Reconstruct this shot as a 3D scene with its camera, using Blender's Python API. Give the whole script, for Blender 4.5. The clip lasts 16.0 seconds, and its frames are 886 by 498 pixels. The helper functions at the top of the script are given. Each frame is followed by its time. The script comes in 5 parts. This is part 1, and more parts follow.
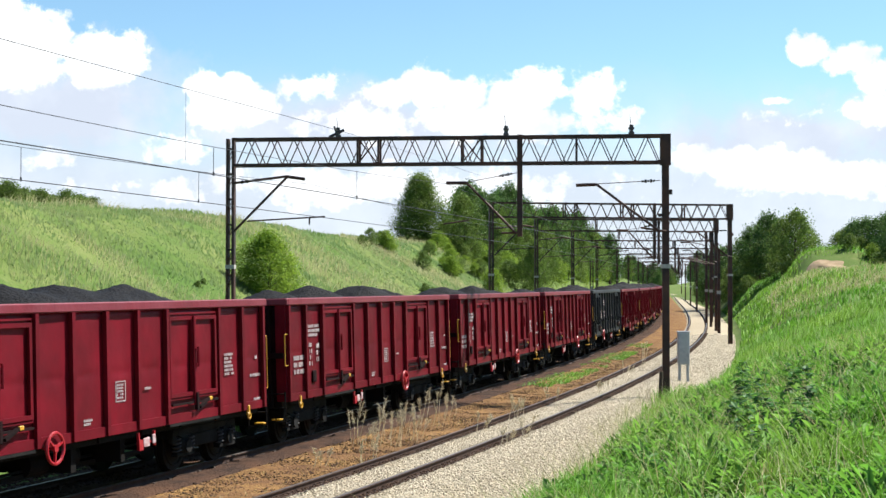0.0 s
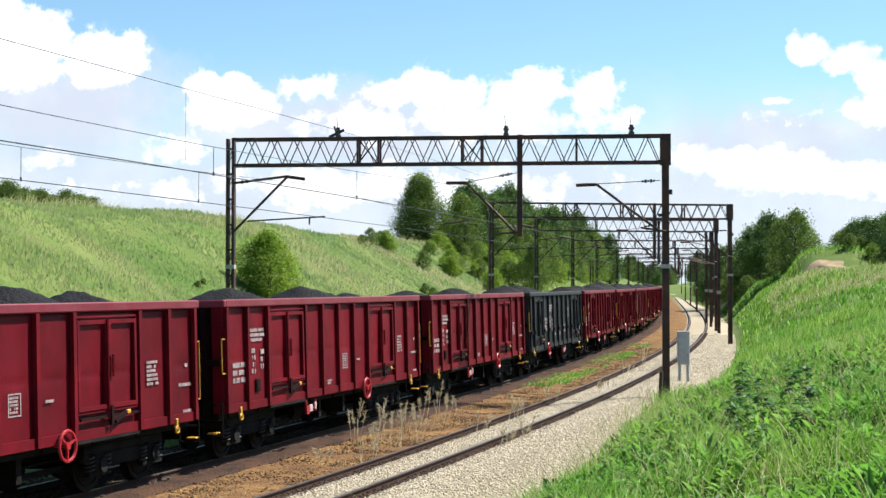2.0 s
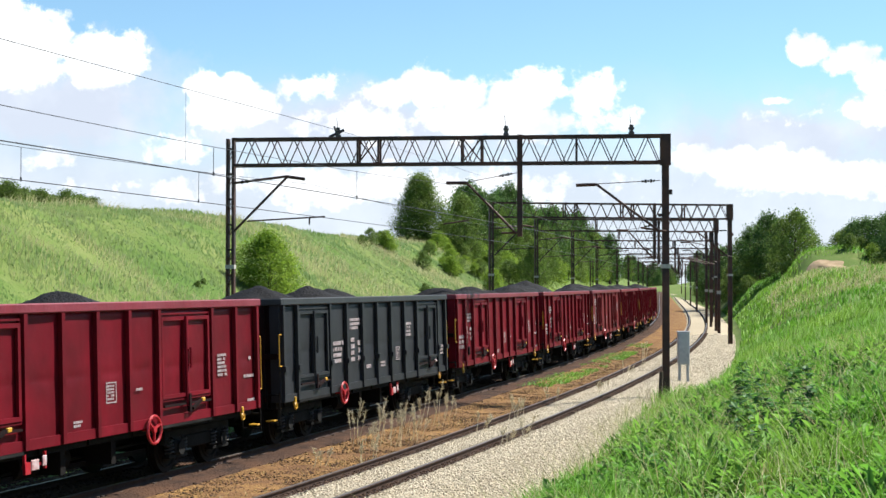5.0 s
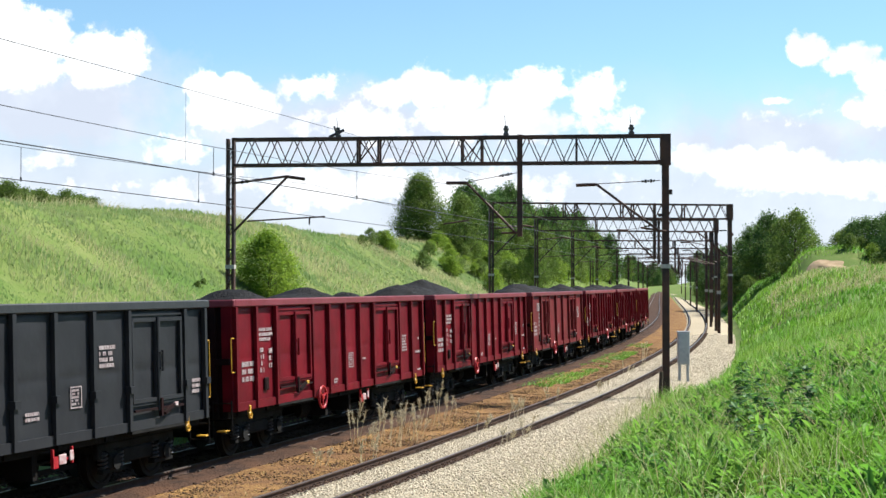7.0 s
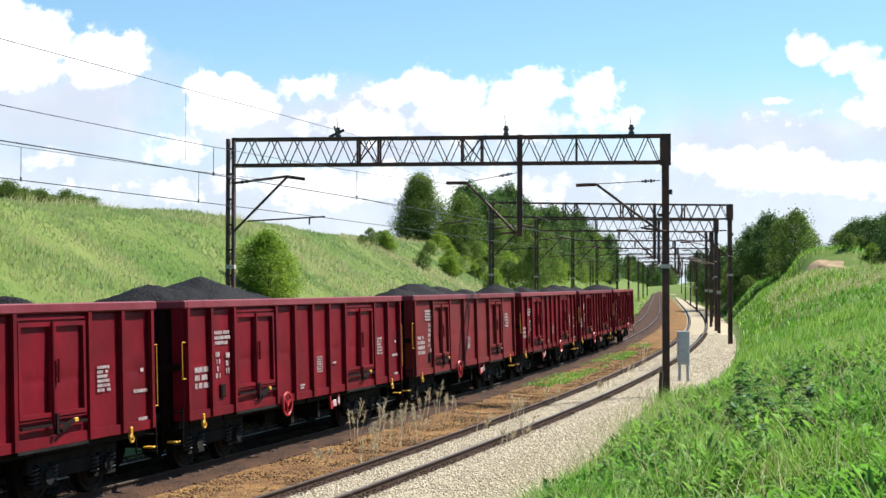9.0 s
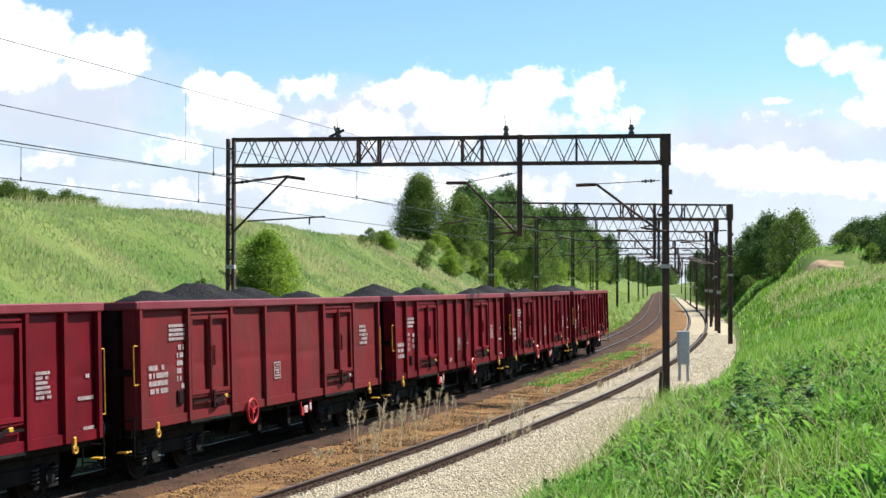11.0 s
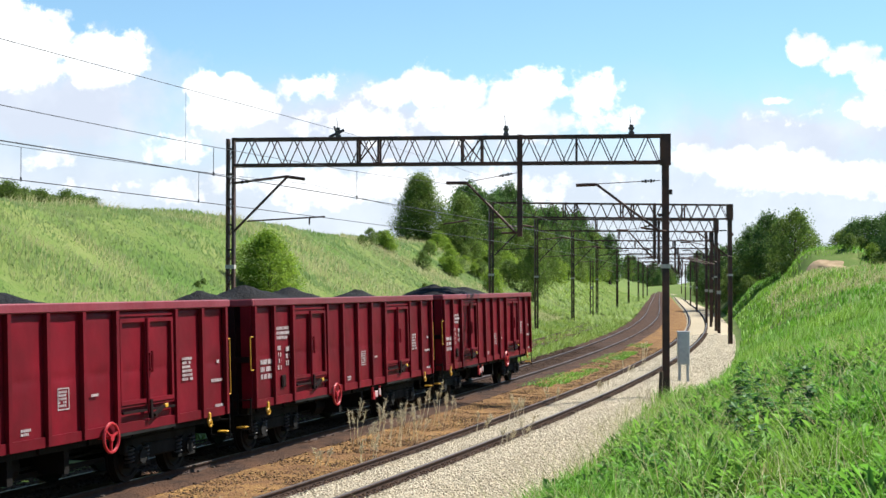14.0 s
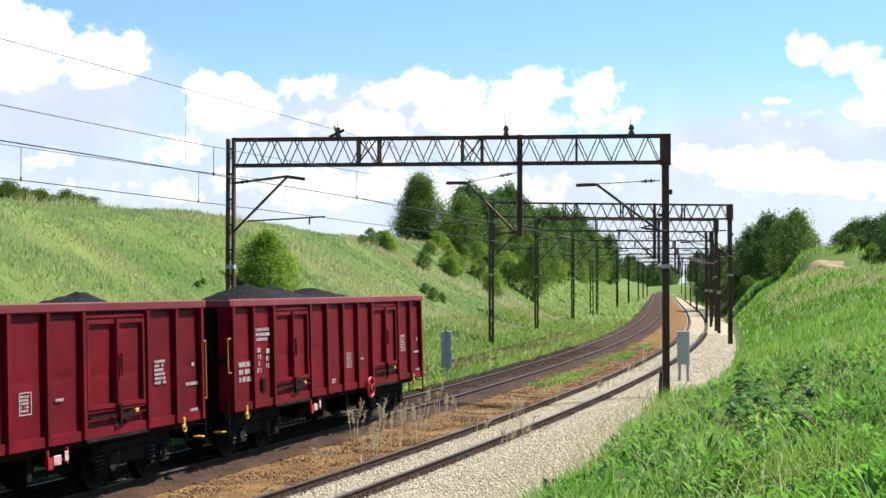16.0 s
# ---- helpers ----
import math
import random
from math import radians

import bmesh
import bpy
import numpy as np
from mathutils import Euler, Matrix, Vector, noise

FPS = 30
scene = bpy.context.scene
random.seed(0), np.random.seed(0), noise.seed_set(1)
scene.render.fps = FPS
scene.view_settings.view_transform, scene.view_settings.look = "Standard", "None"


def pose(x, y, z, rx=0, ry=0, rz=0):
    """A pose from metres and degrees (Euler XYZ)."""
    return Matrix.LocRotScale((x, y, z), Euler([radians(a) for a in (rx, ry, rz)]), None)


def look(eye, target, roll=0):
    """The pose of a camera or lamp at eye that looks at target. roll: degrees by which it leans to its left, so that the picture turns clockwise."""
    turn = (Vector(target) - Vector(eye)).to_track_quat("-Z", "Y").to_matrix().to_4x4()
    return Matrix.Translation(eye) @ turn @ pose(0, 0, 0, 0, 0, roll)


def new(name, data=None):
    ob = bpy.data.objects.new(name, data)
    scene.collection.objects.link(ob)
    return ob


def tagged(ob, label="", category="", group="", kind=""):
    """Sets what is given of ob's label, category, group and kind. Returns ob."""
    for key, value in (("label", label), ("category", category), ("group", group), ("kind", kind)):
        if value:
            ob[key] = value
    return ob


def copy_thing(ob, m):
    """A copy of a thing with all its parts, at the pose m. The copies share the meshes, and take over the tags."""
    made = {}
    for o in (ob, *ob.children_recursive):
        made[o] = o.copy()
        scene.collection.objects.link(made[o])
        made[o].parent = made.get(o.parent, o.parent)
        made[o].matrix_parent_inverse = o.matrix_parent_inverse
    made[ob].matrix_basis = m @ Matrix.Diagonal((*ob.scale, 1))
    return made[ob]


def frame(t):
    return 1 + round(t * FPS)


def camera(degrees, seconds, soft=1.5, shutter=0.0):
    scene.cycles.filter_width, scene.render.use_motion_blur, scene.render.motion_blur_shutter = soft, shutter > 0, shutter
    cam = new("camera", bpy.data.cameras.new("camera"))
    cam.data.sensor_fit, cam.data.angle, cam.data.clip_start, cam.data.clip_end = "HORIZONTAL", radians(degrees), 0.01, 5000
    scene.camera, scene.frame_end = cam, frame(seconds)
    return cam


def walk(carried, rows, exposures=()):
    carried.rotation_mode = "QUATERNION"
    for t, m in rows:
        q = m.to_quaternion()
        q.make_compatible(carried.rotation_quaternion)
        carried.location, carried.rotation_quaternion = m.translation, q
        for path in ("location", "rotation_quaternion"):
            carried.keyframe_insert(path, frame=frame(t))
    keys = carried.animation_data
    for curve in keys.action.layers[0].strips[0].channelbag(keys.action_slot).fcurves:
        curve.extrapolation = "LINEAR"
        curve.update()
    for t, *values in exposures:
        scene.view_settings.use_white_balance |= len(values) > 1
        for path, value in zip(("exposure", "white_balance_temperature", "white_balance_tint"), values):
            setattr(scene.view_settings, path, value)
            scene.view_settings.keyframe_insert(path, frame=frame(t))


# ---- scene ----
cam = camera(32.46, 16.0, soft=1.5)
EYE = pose(0, 0, 3.53, 91.333, 0, 0)
walk(cam, [(0, EYE), (16, EYE)], exposures=[(0, 1.15), (16, 1.15)])

# ---- light ----
SUN_ELEV, SUN_AZ = 51.0, 60.0            # azimuth from +Y towards +X
sun_dir = Vector((math.sin(radians(SUN_AZ)) * math.cos(radians(SUN_ELEV)),
                  math.cos(radians(SUN_AZ)) * math.cos(radians(SUN_ELEV)), math.sin(radians(SUN_ELEV))))
sun = new("sun", bpy.data.lights.new("sun", "SUN"))
sun.data.energy, sun.data.angle, sun.data.color = 5.0, radians(0.5), (1.0, 0.95, 0.87)
sun.matrix_world = look(sun_dir * 60, (0, 0, 0))


def make_world():
    """Blue summer sky with cumulus banks near the horizon and broken cloud elsewhere."""
    w = bpy.data.worlds.new("sky")
    scene.world = w
    w.use_nodes = True
    nt = w.node_tree
    nt.nodes.clear()
    L = nt.links.new

    def node(kind, **kw):
        n = nt.nodes.new(kind)
        for k, v in kw.items():
            if k == "op":
                n.operation = v
            elif k == "dims":
                n.noise_dimensions = v
        return n

    def put(sock, v):
        if hasattr(v, "links"):
            L(v, sock)
        else:
            sock.default_value = v

    def m(op, a, b=0.0, c=0.0, clamp=False):
        n = node("ShaderNodeMath", op=op)
        n.use_clamp = clamp
        for i, v in enumerate((a, b, c)):
            put(n.inputs[i], v)
        return n.outputs[0]

    tc = node("ShaderNodeTexCoord").outputs["Generated"]
    sep = node("ShaderNodeSeparateXYZ")
    L(tc, sep.inputs[0])
    az = m("ARCTAN2", sep.outputs[0], sep.outputs[1])
    flat = m("SQRT", m("ADD", m("MULTIPLY", sep.outputs[0], sep.outputs[0]), m("MULTIPLY", sep.outputs[1], sep.outputs[1])))
    el = m("ARCTAN2", sep.outputs[2], flat)
    comb = node("ShaderNodeCombineXYZ")
    L(az, comb.inputs[0]); L(el, comb.inputs[1])

    def fbm(scale, detail, rough, src):
        n = node("ShaderNodeTexNoise")
        put(n.inputs["Vector"], src)
        n.inputs["Scale"].default_value, n.inputs["Detail"].default_value, n.inputs["Roughness"].default_value = scale, detail, rough
        return n.outputs[0]

    puff = fbm(30, 5, 0.55, comb.outputs[0])
    fine = fbm(90, 4, 0.6, comb.outputs[0])
    edge = m("ADD", m("MULTIPLY", m("SUBTRACT", puff, 0.5), 2.2), m("MULTIPLY", m("SUBTRACT", fine, 0.5), 1.3))
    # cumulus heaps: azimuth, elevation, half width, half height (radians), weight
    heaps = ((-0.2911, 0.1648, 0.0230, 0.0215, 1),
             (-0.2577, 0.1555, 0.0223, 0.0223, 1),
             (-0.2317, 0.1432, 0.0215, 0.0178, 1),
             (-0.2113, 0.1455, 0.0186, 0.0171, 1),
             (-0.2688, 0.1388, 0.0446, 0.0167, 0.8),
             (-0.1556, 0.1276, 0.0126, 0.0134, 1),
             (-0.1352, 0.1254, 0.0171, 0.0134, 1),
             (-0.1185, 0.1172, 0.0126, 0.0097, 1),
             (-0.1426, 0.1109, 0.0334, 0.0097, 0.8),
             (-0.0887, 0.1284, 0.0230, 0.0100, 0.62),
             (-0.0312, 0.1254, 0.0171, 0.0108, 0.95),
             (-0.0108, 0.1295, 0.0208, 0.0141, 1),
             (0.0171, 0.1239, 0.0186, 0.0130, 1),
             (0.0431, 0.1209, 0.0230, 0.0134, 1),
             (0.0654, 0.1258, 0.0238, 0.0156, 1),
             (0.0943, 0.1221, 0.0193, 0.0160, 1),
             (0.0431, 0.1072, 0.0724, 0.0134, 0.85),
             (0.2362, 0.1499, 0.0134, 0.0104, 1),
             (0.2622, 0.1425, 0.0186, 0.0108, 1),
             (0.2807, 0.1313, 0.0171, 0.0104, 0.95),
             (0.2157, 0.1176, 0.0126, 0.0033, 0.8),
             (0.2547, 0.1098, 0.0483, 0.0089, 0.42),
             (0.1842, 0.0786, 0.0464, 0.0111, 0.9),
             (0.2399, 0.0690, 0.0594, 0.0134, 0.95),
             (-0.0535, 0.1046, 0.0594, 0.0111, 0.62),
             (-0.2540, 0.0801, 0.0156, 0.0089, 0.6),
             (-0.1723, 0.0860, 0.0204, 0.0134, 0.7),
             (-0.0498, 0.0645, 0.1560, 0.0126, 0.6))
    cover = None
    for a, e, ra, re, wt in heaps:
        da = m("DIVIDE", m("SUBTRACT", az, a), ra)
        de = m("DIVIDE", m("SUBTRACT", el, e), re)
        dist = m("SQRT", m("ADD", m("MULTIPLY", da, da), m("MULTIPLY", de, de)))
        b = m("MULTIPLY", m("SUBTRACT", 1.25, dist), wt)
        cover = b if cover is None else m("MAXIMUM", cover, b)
    broad = m("MULTIPLY", m("SUBTRACT", fbm(3.2, 8, 0.6, tc), 0.67), 5.0)
    away = m("GREATER_THAN", m("ABSOLUTE", az), 0.42)
    high = m("GREATER_THAN", el, 0.27)
    cover = m("MAXIMUM", m("MAXIMUM", cover, -0.6), m("SUBTRACT", m("MULTIPLY", m("MAXIMUM", away, high), m("ADD", broad, 2.0)), 2.0))
    dens = node("ShaderNodeMapRange")
    dens.interpolation_type = "SMOOTHSTEP"
    L(m("ADD", cover, edge), dens.inputs[0])
    dens.inputs[1].default_value, dens.inputs[2].default_value = 0.12, 0.52
    # pale haze towards the horizon
    veil = node("ShaderNodeMapRange")
    L(m("ADD", m("MULTIPLY", m("SUBTRACT", fbm(9, 5, 0.55, comb.outputs[0]), 0.5), 0.07), el), veil.inputs[0])
    veil.interpolation_type = "SMOOTHSTEP"
    veil.inputs[1].default_value, veil.inputs[2].default_value = 0.06, 0.145
    veil.inputs[3].default_value, veil.inputs[4].default_value = 0.88, 0.03
    sky = node("ShaderNodeTexSky")
    sky.sky_type, sky.sun_disc = "NISHITA", False
    sky.sun_elevation, sky.sun_rotation = radians(SUN_ELEV), radians(SUN_AZ)
    sky.air_density, sky.dust_density, sky.ozone_density = 1.0, 0.0, 3.0
    def blend(f, a, b):
        n = node("ShaderNodeMix")
        n.data_type = "RGBA"
        for k, v in ((0, f), (6, a), (7, b)):
            put(n.inputs[k], v)
        return n.outputs[2]

    def band(src, lo, hi):
        n = node("ShaderNodeMapRange")
        L(src, n.inputs[0])
        n.inputs[1].default_value, n.inputs[2].default_value = lo, hi
        return n.outputs[0]

    cyan = node("ShaderNodeMix")
    cyan.data_type, cyan.blend_type = "RGBA", "MULTIPLY"
    cyan.inputs[0].default_value, cyan.inputs[7].default_value = 1.0, (1.08, 1.30, 1.33, 1)
    L(sky.outputs[0], cyan.inputs[6])
    # broad thin layers behind the heaps
    layer = veil.outputs[0]
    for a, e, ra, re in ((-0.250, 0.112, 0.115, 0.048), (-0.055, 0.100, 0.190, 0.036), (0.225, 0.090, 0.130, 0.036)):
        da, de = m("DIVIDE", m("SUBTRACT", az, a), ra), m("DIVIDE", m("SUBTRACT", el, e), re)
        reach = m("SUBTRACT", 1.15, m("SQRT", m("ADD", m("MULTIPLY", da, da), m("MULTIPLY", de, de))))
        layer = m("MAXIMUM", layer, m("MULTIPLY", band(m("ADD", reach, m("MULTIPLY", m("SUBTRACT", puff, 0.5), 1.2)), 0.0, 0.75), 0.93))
    rolls = fbm(16, 5, 0.55, comb.outputs[0])
    hazy = blend(layer, cyan.outputs[2], blend(band(rolls, 0.44, 0.74), CLOUD_LOW, CLOUD_MID))
    heap = blend(band(rolls, 0.34, 0.52), CLOUD_MID, CLOUD_HIGH)
    full = blend(dens.outputs[0], hazy, heap)
    bg = node("ShaderNodeBackground")
    L(full, bg.inputs[0])
    bg.inputs[1].default_value = SKY_STRENGTH
    L(bg.outputs[0], node("ShaderNodeOutputWorld").inputs[0])


SKY_STRENGTH = 0.053
CLOUD_LOW, CLOUD_MID, CLOUD_HIGH = (6.5, 7.0, 8.2, 1), (8.0, 8.5, 9.5, 1), (11.5, 11.8, 12.0, 1)
make_world()


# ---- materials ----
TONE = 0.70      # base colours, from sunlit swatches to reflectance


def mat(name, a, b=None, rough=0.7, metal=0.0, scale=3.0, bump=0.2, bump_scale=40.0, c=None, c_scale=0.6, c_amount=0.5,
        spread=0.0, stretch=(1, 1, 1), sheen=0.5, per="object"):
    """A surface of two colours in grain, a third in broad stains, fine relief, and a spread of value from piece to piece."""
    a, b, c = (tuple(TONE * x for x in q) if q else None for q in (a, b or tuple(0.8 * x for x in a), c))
    m = bpy.data.materials.new(name)
    m.use_nodes = True
    nt = m.node_tree
    p = nt.nodes["Principled BSDF"]
    L = nt.links.new
    tc = nt.nodes.new("ShaderNodeTexCoord")
    mp = nt.nodes.new("ShaderNodeMapping")
    mp.inputs["Scale"].default_value = stretch
    L(tc.outputs["Object"], mp.inputs[0])

    def noise_at(s, detail=5):
        n = nt.nodes.new("ShaderNodeTexNoise")
        L(mp.outputs[0], n.inputs["Vector"])
        n.inputs["Scale"].default_value, n.inputs["Detail"].default_value = s, detail
        r = nt.nodes.new("ShaderNodeMapRange")
        L(n.outputs[0], r.inputs[0])
        r.inputs[1].default_value, r.inputs[2].default_value = 0.33, 0.67
        return r.outputs[0]

    def blend(f, x, y):
        n = nt.nodes.new("ShaderNodeMix")
        n.data_type = "RGBA"
        for s, v in ((n.inputs[0], f), (n.inputs[6], x), (n.inputs[7], y)):
            if hasattr(v, "links"):
                L(v, s)
            else:
                s.default_value = v if isinstance(v, float) else (*v, 1)
        return n.outputs[2]

    col = blend(noise_at(scale), a, b or tuple(x * 0.8 for x in a))
    if c:
        f = nt.nodes.new("ShaderNodeMath")
        f.operation = "MULTIPLY"
        L(noise_at(c_scale), f.inputs[0])
        f.inputs[1].default_value = c_amount
        col = blend(f.outputs[0], col, c)
    if spread:
        if per == "island":
            rnd = nt.nodes.new("ShaderNodeNewGeometry").outputs["Random Per Island"]
        else:
            rnd = nt.nodes.new("ShaderNodeObjectInfo").outputs["Random"]
        r = nt.nodes.new("ShaderNodeMapRange")
        L(rnd, r.inputs[0])
        r.inputs[3].default_value, r.inputs[4].default_value = 1 - spread, 1 + spread
        h = nt.nodes.new("ShaderNodeHueSaturation")
        L(r.outputs[0], h.inputs["Value"])
        L(col, h.inputs["Color"])
        col = h.outputs[0]
    L(col, p.inputs["Base Color"])
    p.inputs["Roughness"].default_value, p.inputs["Metallic"].default_value = rough, metal
    p.inputs["Specular IOR Level"].default_value = sheen
    if bump:
        bn = nt.nodes.new("ShaderNodeBump")
        bn.inputs["Strength"].default_value, bn.inputs["Distance"].default_value = bump, 0.02
        L(noise_at(bump_scale, 3), bn.inputs["Height"])
        L(bn.outputs[0], p.inputs["Normal"])
    return m


M = {}
M["red"] = mat("oxide_red_paint", (0.21, 0.0065, 0.0175), (0.150, 0.0055, 0.0135), 0.5, 0, 2.2, 0.3, 1.4, (0.075, 0.006, 0.010), 0.8, 0.6, 0.14, sheen=0.10)
M["red_rim"] = mat("pale_red_top_chord", (0.22, 0.024, 0.040), (0.17, 0.018, 0.03), 0.45, 0, 3, 0.1, 12, (0.27, 0.07, 0.09), 1.1, 0.5, 0.15, sheen=0.25)
M["old_red"] = mat("faded_red_paint", (0.215, 0.019, 0.025), (0.165, 0.016, 0.021), 0.6, 0, 1.8, 0.12, 6, (0.11, 0.03, 0.026), 1.2, 0.6, sheen=0.1)
M["grey"] = mat("dark_grey_paint", (0.028, 0.030, 0.035), (0.021, 0.0225, 0.027), 0.5, 0, 2.0, 0.25, 1.6, (0.042, 0.044, 0.050), 0.9, 0.5, sheen=0.15)
# coal dust plus the deep shade between wagons, both put into this red
M["sooty_shaded"] = mat("coal_dusted_shaded_end_paint", (0.030, 0.007, 0.008), (0.012, 0.006, 0.006), 0.85, 0, 3.0, 0.2, 8, (0.008, 0.006, 0.006), 0.8, 0.6, sheen=0.1)
M["grey_rim"] = mat("grey_top_chord", (0.045, 0.05, 0.055), (0.035, 0.04, 0.045), 0.5, 0, 3, 0.1, 12, sheen=0.2)
# underframe and bogie colours sunk near black to hold the shade under the wagons
M["under"] = mat("underframe_shaded_black", (0.004, 0.004, 0.004), (0.007, 0.006, 0.006), 0.85, 0, 5, 0.2, 20, (0.014, 0.011, 0.009), 1.5, 0.5, sheen=0.15)
M["bogie"] = mat("dusty_shaded_bogie_steel", (0.008, 0.008, 0.008), (0.005, 0.005, 0.005), 0.85, 0.0, 6, 0.2, 20, (0.045, 0.045, 0.043), 3.0, 0.4, sheen=0.12)
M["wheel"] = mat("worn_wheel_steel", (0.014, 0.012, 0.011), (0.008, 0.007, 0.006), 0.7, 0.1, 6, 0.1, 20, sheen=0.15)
M["spring"] = mat("grey_spring_steel", (0.09, 0.09, 0.09), (0.03, 0.03, 0.03), 0.6, 0.1, 8, 0.1, 20)
M["coal"] = mat("coal", (0.007, 0.007, 0.008), (0.013, 0.013, 0.015), 0.75, 0, 9, 0.8, 16, (0.004, 0.004, 0.0045), 2.5, 0.6, sheen=0.12)
M["yellow"] = mat("yellow_paint", (0.75, 0.42, 0.02), (0.6, 0.3, 0.02), 0.5, 0, 8, 0.1, 20)
M["signal_red"] = mat("bright_red_paint", (0.5, 0.012, 0.03), (0.4, 0.01, 0.02), 0.4, 0, 8, 0.1, 20)
M["white"] = mat("white_lettering", (0.54, 0.48, 0.48), (0.30, 0.22, 0.23), 0.7, 0, 16, 0, 20)
M["rust_white"] = mat("chipped_white_paint", (0.7, 0.62, 0.62), (0.45, 0.2, 0.2), 0.6, 0, 9, 0.1, 20)
M["rail"] = mat("rusty_rail", (0.075, 0.042, 0.030), (0.045, 0.026, 0.02), 0.75, 0.1, 6, 0.2, 20, sheen=0.2)
M["rail_head"] = mat("worn_rail_head", (0.16, 0.14, 0.13), (0.10, 0.085, 0.075), 0.4, 0.5, 3, 0.05, 20)
M["sleeper"] = mat("creosoted_sleeper", (0.07, 0.045, 0.032), (0.045, 0.03, 0.022), 0.85, 0, 8, 0.4, 30, (0.13, 0.09, 0.06), 2, 0.5, 0.25)
M["sleeper_pale"] = mat("weathered_concrete_sleeper", (0.30, 0.25, 0.19), (0.22, 0.18, 0.14), 0.85, 0, 8, 0.4, 30, (0.12, 0.09, 0.06), 2, 0.6, 0.2)
M["ballast_brown"] = mat("rusty_ballast", (0.072, 0.042, 0.030), (0.020, 0.014, 0.012), 0.95, 0, 7, 1.0, 18, (0.125, 0.062, 0.034), 0.9, 0.7, sheen=0.15)
M["ballast_pale"] = mat("pale_limestone_ballast", (0.58, 0.50, 0.365), (0.47, 0.40, 0.285), 0.95, 0, 8, 0.8, 22, (0.44, 0.375, 0.25), 0.5, 0.6, sheen=0.2)
M["stone_pale"] = mat("pale_ballast_stone", (0.78, 0.69, 0.52), (0.56, 0.49, 0.36), 0.9, 0, 9, 0.3, 30, spread=0.34, per="island", sheen=0.2)
M["stone_ochre"] = mat("ochre_stone", (0.40, 0.26, 0.11), (0.28, 0.17, 0.075), 0.9, 0, 9, 0.3, 30, spread=0.3, per="island", sheen=0.2)
M["stone_brown"] = mat("brown_ballast_stone", (0.12, 0.068, 0.040), (0.05, 0.032, 0.024), 0.9, 0, 9, 0.3, 30, spread=0.5, per="island", sheen=0.2)
M["cess"] = mat("ochre_gravel_and_dry_moss", (0.40, 0.235, 0.08), (0.20, 0.105, 0.045), 0.95, 0, 5.5, 1.0, 14, (0.13, 0.062, 0.032), 0.8, 0.85, sheen=0.15)
M["turf"] = mat("meadow_turf", (0.15, 0.215, 0.048), (0.235, 0.26, 0.095), 0.95, 0, 3.0, 0.3, 9, (0.085, 0.17, 0.03), 0.22, 0.9, sheen=0.1)
M["mast"] = mat("brown_black_mast_steel", (0.040, 0.020, 0.017), (0.014, 0.010, 0.010), 0.6, 0.2, 4, 0.2, 30, (0.15, 0.055, 0.035), 1.4, 0.7)
M["mast_white"] = mat("white_mast_band", (0.6, 0.58, 0.52), (0.45, 0.42, 0.38), 0.7, 0, 9, 0.1, 20)
M["insulator"] = mat("glazed_brown_insulator", (0.03, 0.016, 0.012), (0.02, 0.012, 0.01), 0.25, 0, 6, 0, 20)
M["wire"] = mat("copper_wire_dark", (0.045, 0.045, 0.05), (0.03, 0.03, 0.03), 0.5, 0.4, 4, 0, 20)
M["galv"] = mat("galvanised_grey_post", (0.60, 0.64, 0.70), (0.42, 0.46, 0.52), 0.5, 0.1, 5, 0.1, 20, (0.5, 0.52, 0.55), 2.0, 0.5)
M["concrete"] = mat("weathered_concrete", (0.32, 0.30, 0.26), (0.24, 0.22, 0.19), 0.9, 0, 6, 0.4, 25)
M["sand"] = mat("bare_sandy_earth", (0.50, 0.36, 0.22), (0.34, 0.22, 0.12), 0.95, 0, 1.5, 1.0, 4, (0.24, 0.19, 0.08), 0.8, 0.6)


# ---- mesh helpers ----
def link_mesh(name, bm, material, parent=None, label="", smooth=False):
    me = bpy.data.meshes.new(name)
    bm.to_mesh(me)
    bm.free()
    for m_ in (material if isinstance(material, (list, tuple)) else [material]):
        me.materials.append(m_)
    if smooth:
        me.shade_smooth()
    ob = new(name, me)
    if parent is not None:
        ob.parent = parent
    if label:
        ob["label"] = label
    return ob


def part(name, bm, material, parent, label="", smooth=False):
    return link_mesh(name, bm, material, parent, label, smooth)


def box(bm, x0, x1, y0, y1, z0, z1, bevel=0.0, index=0):
    r = bmesh.ops.create_cube(bm, size=1.0, matrix=Matrix.Translation(((x0 + x1) / 2, (y0 + y1) / 2, (z0 + z1) / 2)) @ Matrix.Diagonal((abs(x1 - x0), abs(y1 - y0), abs(z1 - z0), 1)))
    faces = {f for v in r["verts"] for f in v.link_faces}
    for f in faces:
        f.material_index = index
    if bevel:
        edges = {e for v in r["verts"] for e in v.link_edges}
        bmesh.ops.bevel(bm, geom=list(edges), offset=bevel, segments=1, affect="EDGES", profile=0.5)


